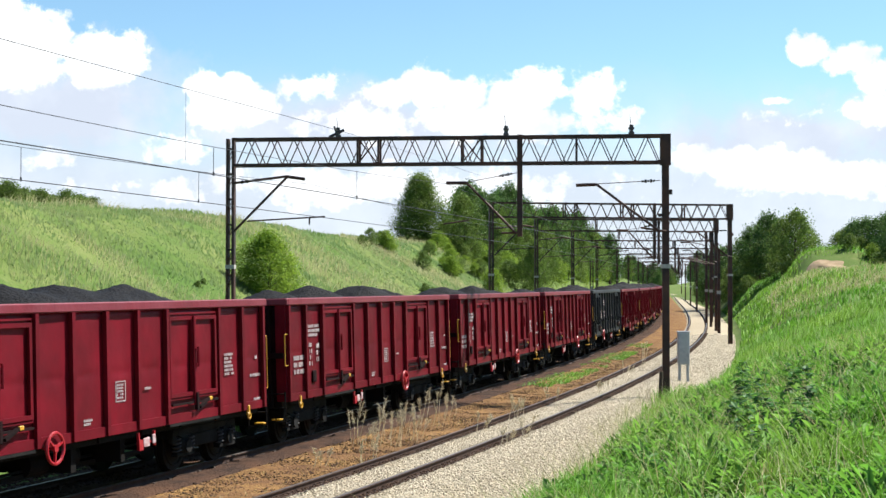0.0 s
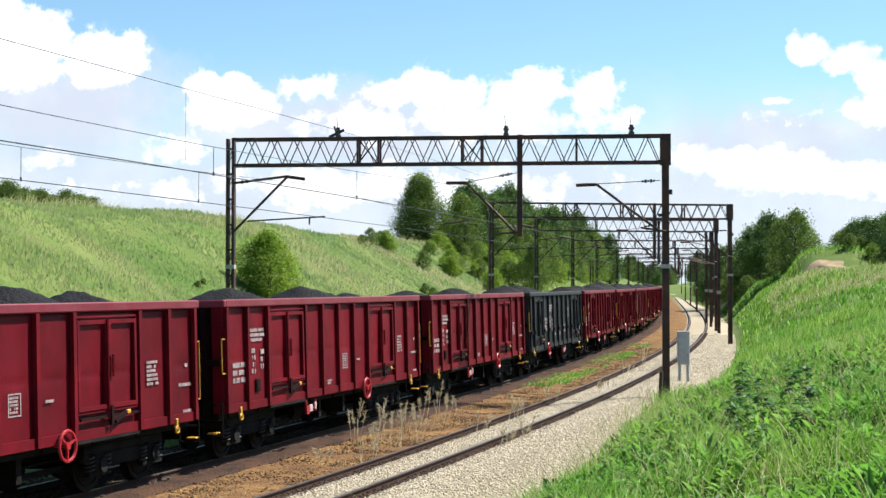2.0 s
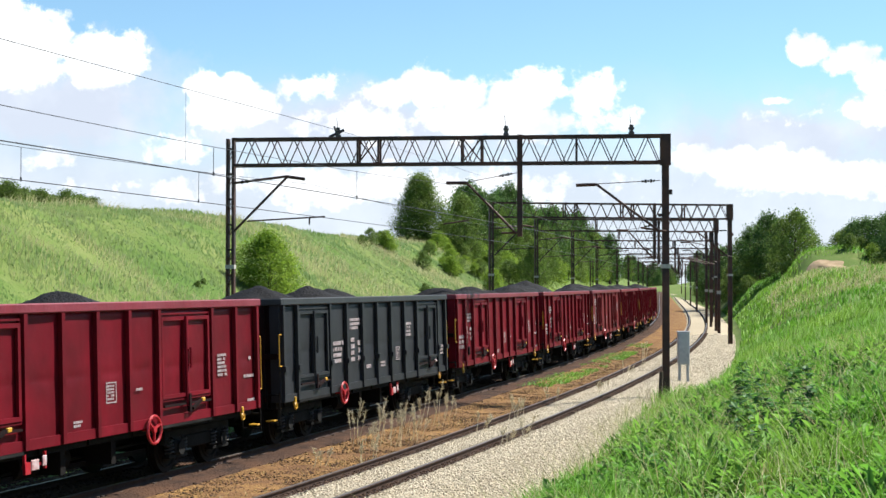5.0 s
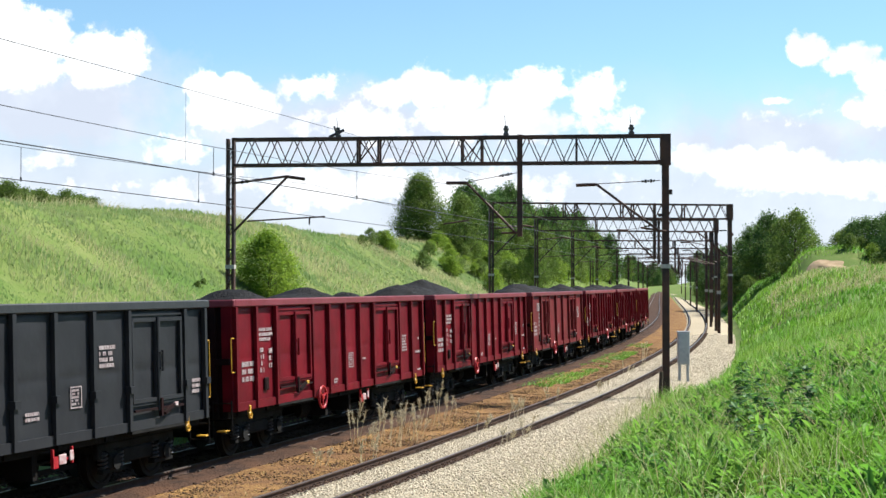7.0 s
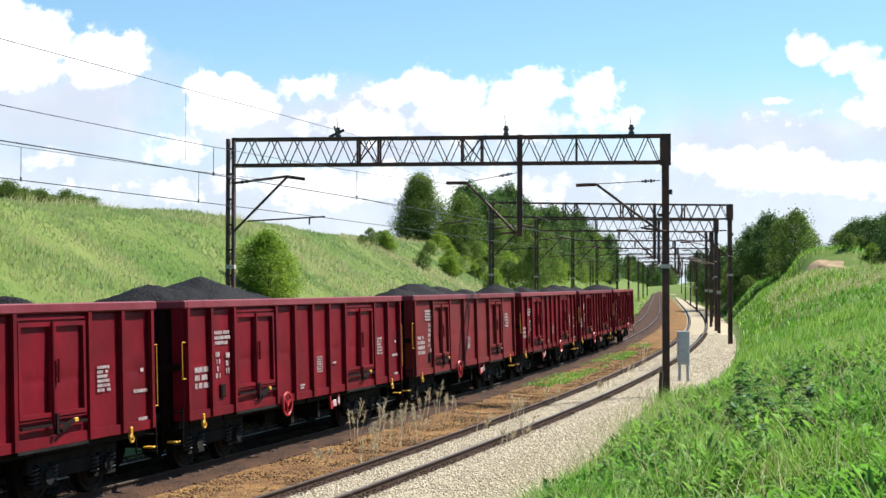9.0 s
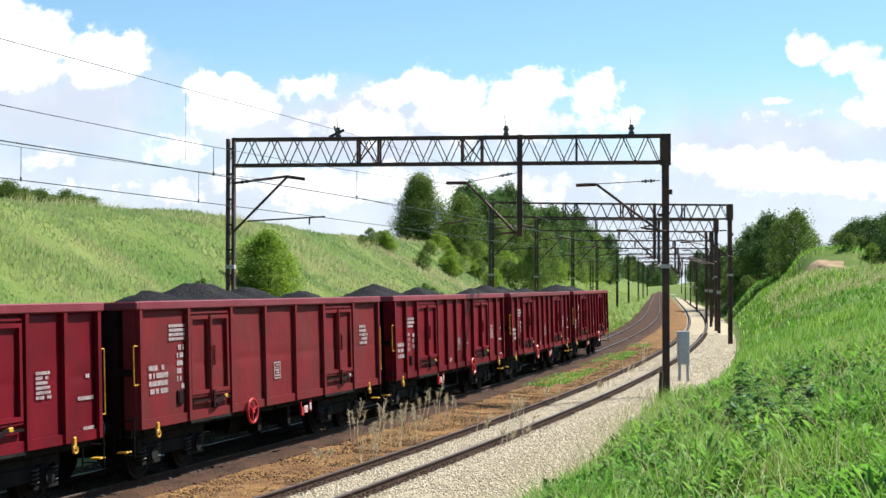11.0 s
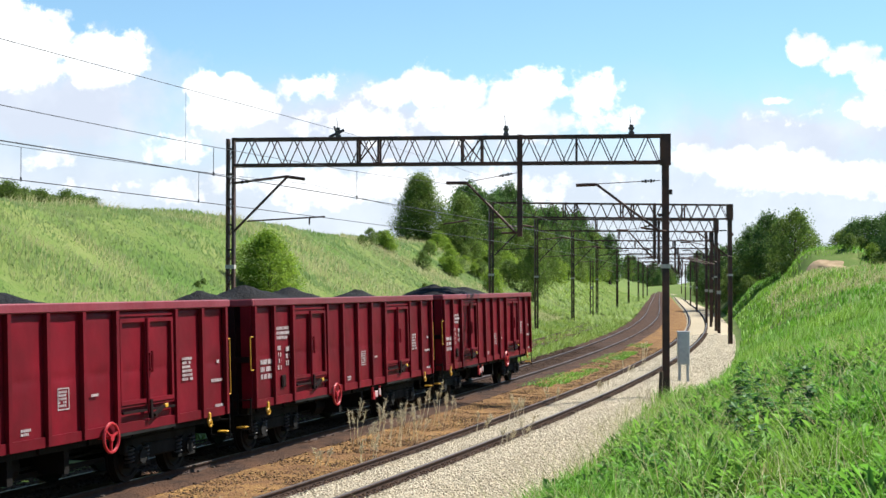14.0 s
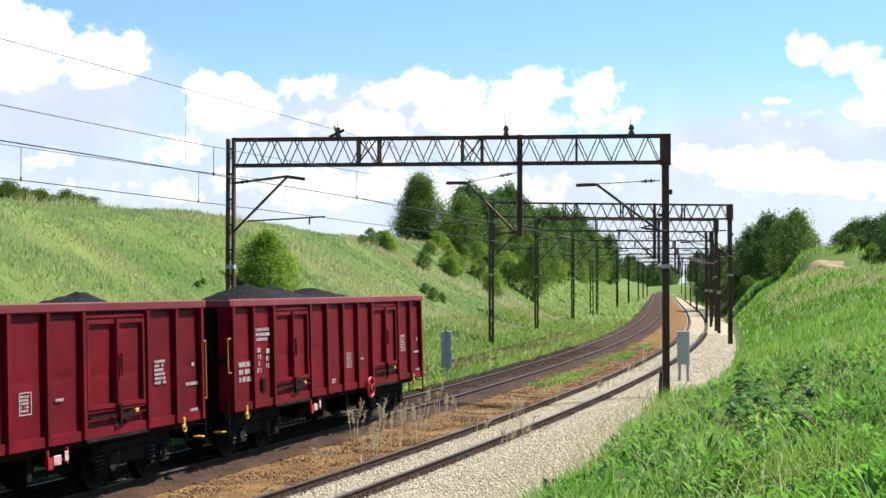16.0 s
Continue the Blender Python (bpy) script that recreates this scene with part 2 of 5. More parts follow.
def bar(bm, a, b, w, d=None, sides=4, index=0):
    """A strut from a to b, square (sides 4) or round."""
    a, b = Vector(a), Vector(b)
    v = b - a
    m_ = Matrix.Translation((a + b) / 2) @ v.to_track_quat("Z", "Y").to_matrix().to_4x4()
    if sides == 4:
        r = bmesh.ops.create_cube(bm, size=1.0, matrix=m_ @ Matrix.Diagonal((w, d or w, v.length, 1)))
    else:
        r = bmesh.ops.create_cone(bm, cap_ends=True, segments=sides, radius1=w / 2, radius2=(d or w) / 2, depth=v.length, matrix=m_)
    for f in {f for q in r["verts"] for f in q.link_faces}:
        f.material_index = index


def disc(bm, c, axis, radius, depth, sides=16):
    a = Vector(axis).normalized() * depth / 2
    bar(bm, Vector(c) - a, Vector(c) + a, radius * 2, radius * 2, sides)


def torus(bm, centre, axis, R, r, n=20, k=6):
    q = Vector(axis).to_track_quat("Z", "Y")
    rings = []
    for i in range(n):
        a = 2 * math.pi * i / n
        rings.append([bm.verts.new(Vector(centre) + q @ Vector(((R + r * math.cos(b)) * math.cos(a), (R + r * math.cos(b)) * math.sin(a), r * math.sin(b))))
                      for b in [2 * math.pi * j / k for j in range(k)]])
    for i in range(n):
        for j in range(k):
            bm.faces.new((rings[i][j], rings[(i + 1) % n][j], rings[(i + 1) % n][(j + 1) % k], rings[i][(j + 1) % k]))


def mesh_from(name, verts, faces, material, parent=None, smooth=False):
    me = bpy.data.meshes.new(name)
    verts = np.asarray(verts, dtype=np.float32)
    faces = np.asarray(faces, dtype=np.int32)
    k = faces.shape[1]
    me.vertices.add(len(verts))
    me.vertices.foreach_set("co", verts.ravel())
    me.loops.add(faces.size)
    me.loops.foreach_set("vertex_index", faces.ravel())
    me.polygons.add(len(faces))
    me.polygons.foreach_set("loop_start", np.arange(0, faces.size, k, dtype=np.int32))
    me.update(calc_edges=True)
    me.validate()
    me.materials.append(material)
    if smooth:
        me.shade_smooth()
    ob = new(name, me)
    if parent is not None:
        ob.parent = parent
    return ob


# ---- the line: two curved tracks in a cutting ----
STEP = 1.0
N_S = np.arange(-260, 1400, STEP)


def line(x0, th, k0, k1, k2):
    """Centre line of a track by curvature along its length; arc 0 lies 50 m ahead of the camera."""
    n = np.clip(N_S, -70, 300)
    kappa = k0 + k1 * n + k2 * n * n
    kappa = np.where(N_S > 205, 0.0, kappa)
    i0 = int(260 / STEP)
    h = np.concatenate([[0], np.cumsum((kappa[1:] + kappa[:-1]) / 2 * STEP)])
    h = th - (h - h[i0])
    x = np.concatenate([[0], np.cumsum(np.sin((h[1:] + h[:-1]) / 2) * STEP)])
    y = np.concatenate([[0], np.cumsum(np.cos((h[1:] + h[:-1]) / 2) * STEP)])
    return x - x[i0] + x0, y - y[i0] + 50.0, h


TRAIN = line(0.078, 0.25767, 0.0015342, -1.2183e-5, 2.005e-8)
RIGHT = line(4.711, 0.26025, 0.0015912, -1.3804e-5, 2.796e-8)
CANT_T, CANT_R = 0.045 / 1.5, 0.087 / 1.5


def rise(s):
    s = np.clip(s, -70, 160)
    return 10.9e-6 * s * s


def at(track, s, lat=0.0, h=0.0, cant=0.0):
    x, y, hd = (np.interp(s, N_S, a) for a in track)
    r, z = lat - h * cant, h + lat * cant
    return np.array([x + r * np.cos(hd), y - r * np.sin(hd), z + rise(s) + 0 * x])


def along(track, s, lat, z=0.0):
    p = at(track, s, lat)
    return Matrix.Translation((p[0], p[1], p[2] + z)) @ pose(0, 0, 0, 0, 0, 90 - math.degrees(np.interp(s, N_S, track[2])))


def station(x, y):
    """Arc length and lateral offset (to the right) from the train's track of points in plan."""
    x, y = np.atleast_1d(x), np.atleast_1d(y)
    cx, cy, ch = TRAIN[0][::2], TRAIN[1][::2], TRAIN[2][::2]
    cs = N_S[::2]
    so, lo = np.empty(len(x)), np.empty(len(x))
    for i in range(0, len(x), 4000):
        a, b = x[i:i + 4000, None], y[i:i + 4000, None]
        j = np.argmin((a - cx) ** 2 + (b - cy) ** 2, axis=1)
        dx, dy = x[i:i + 4000] - cx[j], y[i:i + 4000] - cy[j]
        so[i:i + 4000] = cs[j] + dx * np.sin(ch[j]) + dy * np.cos(ch[j])
        lo[i:i + 4000] = dx * np.cos(ch[j]) - dy * np.sin(ch[j])
    return so, lo


def smooth_step(a, b, v):
    t = np.clip((v - a) / (b - a), 0, 1)
    return t * t * (3 - 2 * t)


def lumps(x, y, f, seed):
    return (np.sin(x * f + seed) * np.cos(y * f * 1.3 - seed * 2) + 0.6 * np.sin(x * f * 2.3 - y * f * 1.7 + seed * 3) + 0.4 * np.cos(x * f * 3.9 + y * f * 4.3 + seed)) / 2


def ground_z(x, y):
    x, y = np.atleast_1d(np.asarray(x, float)), np.atleast_1d(np.asarray(y, float))
    s, lat = station(x, y)
    far = smooth_step(10, 70, s)
    toe = 8.6 - 1.0 * far
    left = np.interp(lat, [-400, -90, -40, -24, -20, -9.5, -7.2, -6.2], [14, 10, 8.2, 7.3, 6.85, 0.75, 0.05, -0.32])
    near_r = np.interp(lat, [8.2, 9.2, 15, 22, 32, 60], [-0.32, 0.15, 1.9, 3.3, 4.2, 5.0])
    far_r = np.interp(lat, [7.4, 8.2, 10.8, 13.5, 22, 60], [-0.32, 0.2, 2.9, 4.1, 4.6, 5.4])
    z = np.where(lat < 0, left, near_r * (1 - far) + far_r * far)
    z = np.where((lat > -6.2) & (lat < 7.4), -0.32, z)
    hump = np.exp(-(((s - 83) / 7.5) ** 4 + ((lat - 15.6) / 3.4) ** 4))
    z = z + 2.2 * hump
    bank = smooth_step(7.5, 11, np.abs(lat - 0.6))
    z = z + bank * (0.22 * lumps(x, y, 0.35, 1.0) + 0.35 * lumps(x, y, 0.09, 2.0))
    return z + rise(s)


def build_ground():
    def axis(lo, fine0, fine1, hi, d):
        inner = np.arange(fine0, fine1, d)
        out, step, v = [], d, fine1
        while v < hi:
            out.append(v); step *= 1.22; v += step
        out.append(hi)
        pre, step, v = [], d, fine0 - d
        while v > lo:
            pre.append(v); step *= 1.22; v -= step
        pre.append(lo)
        return np.array(pre[::-1] + list(inner) + out)

    xs, ys = axis(-2500, -32, 45, 2500, 0.6), axis(-400, -5, 190, 4500, 0.6)
    gx, gy = np.meshgrid(xs, ys)
    gz = ground_z(gx.ravel(), gy.ravel())
    v = np.column_stack([gx.ravel(), gy.ravel(), gz])
    nx = len(xs)
    i = (np.arange(len(ys) - 1)[:, None] * nx + np.arange(nx - 1)).ravel()
    ob = mesh_from("ground", v, np.column_stack([i, i + 1, i + nx + 1, i + nx]), M["turf"], smooth=True)
    return tagged(ob, "grassy railway cutting and meadow ground", "ground", kind="structure")


build_ground()


def strip(name, track, offsets, s0, s1, material, ds=1.0, jitter=0.0, label="", cant=0.0):
    """A bed swept along a track: offsets are (lateral, height) from bank to bank."""
    ss = np.arange(s0, s1, ds)
    rows = []
    rng = np.random.RandomState(5)
    for lat, h in offsets:
        p = at(track, ss, lat, h, cant)
        p[2] += rng.uniform(-jitter, jitter, len(ss))
        rows.append(p.T)
    v = np.stack(rows, 1).reshape(-1, 3)
    k = len(offsets)
    i = (np.arange(len(ss) - 1)[:, None] * k + np.arange(k - 1)).ravel()
    ob = mesh_from(name, v, np.column_stack([i, i + 1, i + k + 1, i + k]), material, smooth=True)
    return tagged(ob, label, "ground", kind="structure")


def spaced(a, b, n, h):
    return [(a + (b - a) * i / n, h) for i in range(n + 1)]


strip("ballast_bed", TRAIN, [(-2.6, -0.36), (-1.8, -0.14)] + spaced(-1.6, 1.4, 10, -0.13) + [(1.6, -0.17), (2.0, -0.36)], -90, 700, M["ballast_brown"], 0.5, 0.02,
      "dark rusty brown ballast bed under the coal train", CANT_T)
strip("ballast_bed", RIGHT, [(-1.3, -0.40), (-1.1, -0.24)] + spaced(-0.95, 1.4, 10, -0.172) + [(1.8, -0.20), (2.6, -0.37), (3.4, -0.46), (4.6, -0.61)], -90, 700, M["ballast_pale"], 0.5, 0.012,
      "pale limestone ballast shoulder beside the empty track", CANT_R)
strip("cess", TRAIN, [(1.45, -0.22), (1.70, -0.15), (2.1, -0.20), (2.6, -0.25), (3.0, -0.27), (3.4, -0.28), (3.65, -0.33), (3.9, -0.46)], -90, 700, M["cess"], 0.5, 0.02, "ochre gravel strip with dry moss between the tracks", CANT_T)

RAIL = [(-0.07, -0.17), (0.07, -0.17), (0.07, -0.155), (0.015, -0.13), (0.012, -0.05), (0.036, -0.035), (0.036, -0.004), (0.028, 0.0), (-0.028, 0.0), (-0.036, -0.004), (-0.036, -0.035), (-0.012, -0.05), (-0.015, -0.13), (-0.07, -0.155)]


def railway_track(track, s0, s1, cant, lat0, label, rail_label, sleeper_mat, n_sleepers, sleeper_from, drop=0.0):
    base = tagged(new("railway_track"), label, "railway track", kind="structure")
    for side in (-0.7535, 0.7535):
        ss = np.concatenate([np.arange(s0, 120, 1.0), np.arange(120, s1, 4.0)])
        rows = [at(track, ss, lat0 + side + a, b - drop, cant).T for a, b in RAIL]
        v = np.stack(rows, 1).reshape(-1, 3)
        k = len(RAIL)
        i = np.arange(len(ss) - 1)[:, None] * k
        j = np.arange(k)
        j2 = (j + 1) % k
        f = np.stack([i + j, i + j2, i + k + j2, i + k + j], -1).reshape(-1, 4)
        ob = mesh_from("rail", v, f, M["rail"], base)
        ob.data.materials.append(M["rail_head"])
        idx = np.zeros(len(f), dtype=np.int32)
        if rail_label:
            idx[np.tile(np.isin(j, (6, 7, 8)), len(ss) - 1)] = 1
            ob["label"] = rail_label
        ob.data.polygons.foreach_set("material_index", idx)
    bm = bmesh.new()
    box(bm, -0.13, 0.13, -1.28, 1.28, -0.34, -0.105, 0.015)
    for side in (-0.7535, 0.7535):
        box(bm, -0.16, 0.16, side - 0.11, side + 0.11, -0.125, -0.10)
        box(bm, -0.05, 0.05, side - 0.13, side - 0.075, -0.10, -0.06)
        box(bm, -0.05, 0.05, side + 0.075, side + 0.13, -0.10, -0.06)
    me = bpy.data.meshes.new("sleeper")
    bm.to_mesh(me); bm.free()
    me.materials.append(sleeper_mat)
    rng = random.Random(3)
    for i in range(n_sleepers):
        s = sleeper_from + 0.62 * i
        ob = new("sleeper", me)
        ob.parent = base
        ob.matrix_basis = along(track, s, lat0, -0.06 - drop - (0.03 if sleeper_mat is M["sleeper_pale"] else 0.0) + rng.uniform(-0.012, 0.012)) @ pose(0, 0, 0, math.degrees(-cant), 0, rng.uniform(-1, 1))
    return base


railway_track(TRAIN, -150, 700, CANT_T, 0, "curved railway track with brown sleepers under the train", "rail with polished running head", M["sleeper"], 290, -45)
railway_track(RIGHT, -100, 1100, CANT_R, 0, "curved empty railway track on pale ballast", "rusty rail", M["sleeper_pale"], 290, -45)
railway_track(TRAIN, -60, 170, 0.0, -4.65, "disused overgrown railway track with rusty rails", "", M["sleeper"], 220, -15, 0.14)

def tube(pts, r, name, material, sides=4, parent=None):
    pts = np.asarray(pts, float)
    t = np.gradient(pts, axis=0)
    t /= np.linalg.norm(t, axis=1)[:, None]
    up = np.array([0, 0, 1.0])
    a = np.cross(t, up)
    a /= np.linalg.norm(a, axis=1)[:, None] + 1e-9
    b = np.cross(a, t)
    ang = np.arange(sides) * 2 * math.pi / sides
    v = pts[:, None] + r * (a[:, None] * np.cos(ang)[None, :, None] + b[:, None] * np.sin(ang)[None, :, None])
    i = np.arange(len(pts) - 1)[:, None] * sides
    j = np.arange(sides)
    f = np.stack([i + j, i + (j + 1) % sides, i + sides + (j + 1) % sides, i + sides + j], -1).reshape(-1, 4)
    return mesh_from(name, v.reshape(-1, 3), f, material, parent)


# ---- coal wagons ----
PITCH, BODY = 14.04, 12.76
HALF_W, Z_LOW, Z_TOP = 1.40, 0.98, 3.19


def wagon_position(i, t):
    """Arc length of the rear of wagon i (0 is the last) at t seconds."""
    return 121.48 - i * PITCH - (8.6722 * t - 0.0744 * t * t / 2)


def layout(kind):
    """Upright posts and door bays along a wagon's side, from its leading end."""
    if kind == "flat":
        return [0.05, 1.92, 3.80, 5.50, 7.17, 8.86, 10.84, 12.71], [(1.92, 3.80), (8.86, 10.84)]
    if kind == "grey":
        return [0.05, 0.87, 2.92, 4.08, 5.24, 6.38, 7.52, 8.68, 9.84, 11.89, 12.71], [(0.87, 2.92), (9.84, 11.89)]
    b = BODY / 12
    return [0.05, b, 2 * b, 4 * b, 5 * b, 6 * b, 7 * b, 8 * b, 10 * b, 11 * b, BODY - 0.05], [(2 * b, 4 * b), (8 * b, 10 * b)]


def ring(bm, x0, x1, z0, z1, t, y0, y1):
    """A closed rectangular frame of width t, from depth y0 to y1."""
    o = [(x0, z0), (x1, z0), (x1, z1), (x0, z1)]
    n = [(x0 + t, z0 + t), (x1 - t, z0 + t), (x1 - t, z1 - t), (x0 + t, z1 - t)]
    v = [[bm.verts.new((p[0], y, p[1])) for p in q] for q, y in ((o, y0), (o, y1), (n, y1), (n, y0))]
    for a in range(4):
        for k in range(4):
            bm.faces.new((v[a][k], v[a][(k + 1) % 4], v[(a + 1) % 4][(k + 1) % 4], v[(a + 1) % 4][k]))
    bmesh.ops.recalc_face_normals(bm, faces=bm.faces)


def text_bars(bm, a, z, w, h, rows, y, sgn, rng, fill=0.92):
    """Unreadable stencilled lines as short bars."""
    rh = h / rows
    a += 0.18
    for r in range(rows):
        x = a
        end = min(a + w * rng.uniform(0.75, 1.0), BODY - 0.15)
        while x < end:
            ln = rng.uniform(0.022, 0.06)
            if rng.random() < fill:
                box(bm, x, min(x + ln, end), y, y + sgn * 0.003, z + h - (r + 0.78) * rh, z + h - (r + 0.12) * rh)
            x += ln + 0.014


def bogie(parent, x, front):
    """Two-axle freight bogie: side frames, springs, axle boxes, brake gear, and two wheelsets that turn."""
    base = new("bogie")
    base.parent = parent
    base.location = (x, 0, 0)
    base["label"] = "two-axle freight bogie with coil springs"
    bm = bmesh.new()
    for sg in (-1, 1):
        y0, y1 = sg * 0.93, sg * 1.05
        box(bm, -1.25, 1.25, y0, y1, 0.66, 0.80, 0.02)
        box(bm, -0.55, 0.55, y0, y1, 0.40, 0.66, 0.03)
        for e in (-1, 1):
            box(bm, e * 0.55, e * 0.68, y0, y1, 0.34, 0.68, 0.02)
            bar(bm, (e * 0.5, sg * 0.99, 0.45), (e * 1.12, sg * 0.99, 0.74), 0.13, 0.12)
            box(bm, e * 1.18, e * 1.36, y0, y1, 0.52, 0.80, 0.02)
    box(bm, -0.2, 0.2, -1.0, 1.0, 0.5, 0.85)
    box(bm, -1.35, -1.28, -1.0, 1.0, 0.62, 0.74)
    box(bm, 1.28, 1.35, -1.0, 1.0, 0.62, 0.74)
    disc(bm, (0, 0, 0.9), (0, 0, 1), 0.25, 0.16, 16)
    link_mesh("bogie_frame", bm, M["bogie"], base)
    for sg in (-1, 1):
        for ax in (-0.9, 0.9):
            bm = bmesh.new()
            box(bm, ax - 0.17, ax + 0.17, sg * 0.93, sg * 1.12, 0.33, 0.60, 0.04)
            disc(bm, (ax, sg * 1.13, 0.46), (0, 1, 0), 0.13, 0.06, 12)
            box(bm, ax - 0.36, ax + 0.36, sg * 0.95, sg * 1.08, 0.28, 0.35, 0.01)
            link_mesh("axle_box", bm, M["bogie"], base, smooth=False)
            for e in (-0.27, 0.27):
                tube([(ax + e + 0.078 * math.cos(q * 0.7), sg * 1.03 + 0.078 * math.sin(q * 0.7), 0.35 + 0.0075 * q) for q in range(42)], 0.018, "spring", M["spring"], 4, base)
    for ax in (-0.9, 0.9):
        bm = bmesh.new()
        disc(bm, (0, 0, 0), (0, 1, 0), 0.085, 2.0, 10)
        for sg in (-1, 1):
            disc(bm, (0, sg * 0.755, 0), (0, 1, 0), 0.46, 0.13, 28)
            disc(bm, (0, sg * 0.69, 0), (0, 1, 0), 0.49, 0.03, 28)
            torus(bm, (0, sg * 0.815, 0), (0, 1, 0), 0.36, 0.03, 20, 4)
            disc(bm, (0, sg * 0.82, 0), (0, 1, 0), 0.13, 0.08, 12)
            box(bm, 0.20, 0.30, sg * 0.80, sg * 0.84, -0.05, 0.05)
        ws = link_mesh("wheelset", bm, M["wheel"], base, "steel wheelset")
        ws.location = (ax, 0, 0.46)
        WHEELS.append(ws)
    return base


WHEELS = []


def wagon_shell(kind, seed):
    """One high-sided coal wagon. Local x runs from its leading end back, y to the far side, z up from the rail head."""
    rng = random.Random(seed)
    paint = {"red": M["red"], "flat": M["old_red"], "grey": M["grey"]}[kind]
    rim_m = M["grey_rim"] if kind == "grey" else M["red_rim"]
    W = new("coal_wagon")
    posts, doors = layout(kind)
    # sides
    for sg in (-1, 1):
        y = sg * HALF_W
        bm = bmesh.new()
        n = 84
        zs = [Z_LOW, 1.12, 1.25, 1.44, 1.62, 1.80, 1.95, 2.00, 2.05, 2.2, 2.4, 2.6, 2.8, 2.95, Z_TOP - 0.1]
        cols = []
        for i in range(n + 1):
            x = BODY * i / n
            k = min(range(len(posts)), key=lambda q: abs(posts[q] - x))
            near = min(1.0, abs(posts[k] - x) / 0.3)
            col = []
            for j, z in enumerate(zs):
                swell = 0.026 * noise.noise((x * 0.75, z * 0.9, seed + sg)) + 0.010 * noise.noise((x * 2.4, z * 2.0, seed)) - (0.010 if j == 7 else 0)
                col.append(bm.verts.new((x, y - sg * 0.012 + sg * (min(swell, 0.010) * near if 0 < j < len(zs) - 1 else 0), z)))
            cols.append(col)
        for i in range(n):
            for j in range(len(zs) - 1):
                bm.faces.new((cols[i][j], cols[i + 1][j], cols[i + 1][j + 1], cols[i][j + 1]))
        r = bmesh.ops.extrude_face_region(bm, geom=bm.faces[:])
        bmesh.ops.translate(bm, verts=[v for v in r["geom"] if isinstance(v, bmesh.types.BMVert)], vec=(0, -sg * 0.05, 0))
        bmesh.ops.recalc_face_normals(bm, faces=bm.faces)
        side = part("side_wall", bm, paint, W, smooth=True)
        bm = bmesh.new()
        box(bm, -0.02, BODY + 0.02, y - sg * 0.06, y + sg * 0.085, Z_TOP - 0.155, Z_TOP, 0.02)
        part("top_chord", bm, rim_m, side, "pale red top chord" if kind != "grey" else "grey top chord")
        bm = bmesh.new()
        box(bm, 0, BODY, y - sg * 0.05, y + sg * 0.035, Z_LOW - 0.01, Z_LOW + 0.15)
        part("bottom_sill", bm, paint, side)
        for a in posts:
            bm = bmesh.new()
            w = 0.048
            # tapered pressed post, flared at the head
            vs = [bm.verts.new(v) for v in ((a - w, y, Z_LOW), (a + w, y, Z_LOW), (a + w, y + sg * 0.075, Z_LOW), (a - w, y + sg * 0.075, Z_LOW),
                                            (a - w, y, Z_TOP - 0.155), (a + w, y, Z_TOP - 0.155), (a + w, y + sg * 0.082, Z_TOP - 0.155), (a - w, y + sg * 0.082, Z_TOP - 0.155))]
            for f in ((0, 1, 2, 3), (4, 5, 6, 7), (0, 1, 5, 4), (1, 2, 6, 5), (2, 3, 7, 6), (3, 0, 4, 7)):
                bm.faces.new([vs[i] for i in f])
            bmesh.ops.recalc_face_normals(bm, faces=bm.faces)
            if kind == "grey":
                box(bm, a - w - 0.03, a + w + 0.03, y, y + sg * 0.12, 1.62, 1.74)
            part("side_post", bm, paint, side)
        for a0, a1 in doors:
            mid = (a0 + a1) / 2
            bm = bmesh.new()
            ring(bm, a0 + 0.065, a1 - 0.065, 1.38, 2.97, 0.035, y, y + sg * 0.035)
            d_ = part("side_door", bm, paint, W)
            for l0, l1 in ((a0 + 0.11, mid - 0.02), (mid + 0.02, a1 - 0.11)):
                bm = bmesh.new()
                ring(bm, l0, l1, 1.43, 2.90, 0.07, y, y + sg * 0.055)
                part("door_leaf", bm, paint, d_)
            bm = bmesh.new()
            bar(bm, (mid - 0.04, y + sg * 0.07, 1.25), (mid - 0.04, y + sg * 0.07, 2.9), 0.05, 0.05, 6)
            bar(bm, (mid + 0.09, y + sg * 0.09, 1.95), (mid + 0.09, y + sg * 0.09, 2.32), 0.05, 0.05, 6)
            box(bm, mid + 0.02, mid + 0.12, y + sg * 0.03, y + sg * 0.09, 1.98, 2.02)
            box(bm, mid + 0.02, mid + 0.12, y + sg * 0.03, y + sg * 0.09, 2.25, 2.29)
            part("locking_bar", bm, paint, d_)
            bm = bmesh.new()
            box(bm, a0 + 0.15, a1 - 0.12, y + sg * 0.03, y + sg * 0.07, 1.28, 1.32)
            bar(bm, (mid, y + sg * 0.09, 1.16), (mid, y + sg * 0.09, 1.48), 0.07, 0.06)
            bar(bm, (mid + 0.1, y + sg * 0.1, 1.2), (mid + 0.45, y + sg * 0.1, 1.33), 0.06, 0.05)
            part("latch", bm, M["sooty_shaded"], d_, "dirty dark red latch bar")
            bm = bmesh.new()
            box(bm, mid + 0.48, mid + 0.60, y + sg * 0.08, y + sg * 0.12, 1.30, 1.37, 0.01)
            part("latch_handle", bm, M["yellow"] if rng.random() < 0.6 else M["rust_white"], d_, "painted latch grip")
            bm = bmesh.new()
            box(bm, a0 + 0.05, a1 - 0.05, y - sg * 0.05, y + sg * 0.05, Z_LOW - 0.06, Z_LOW - 0.015)
            part("door_flap", bm, M["bogie"], d_, "scuffed grey drop flap edge")
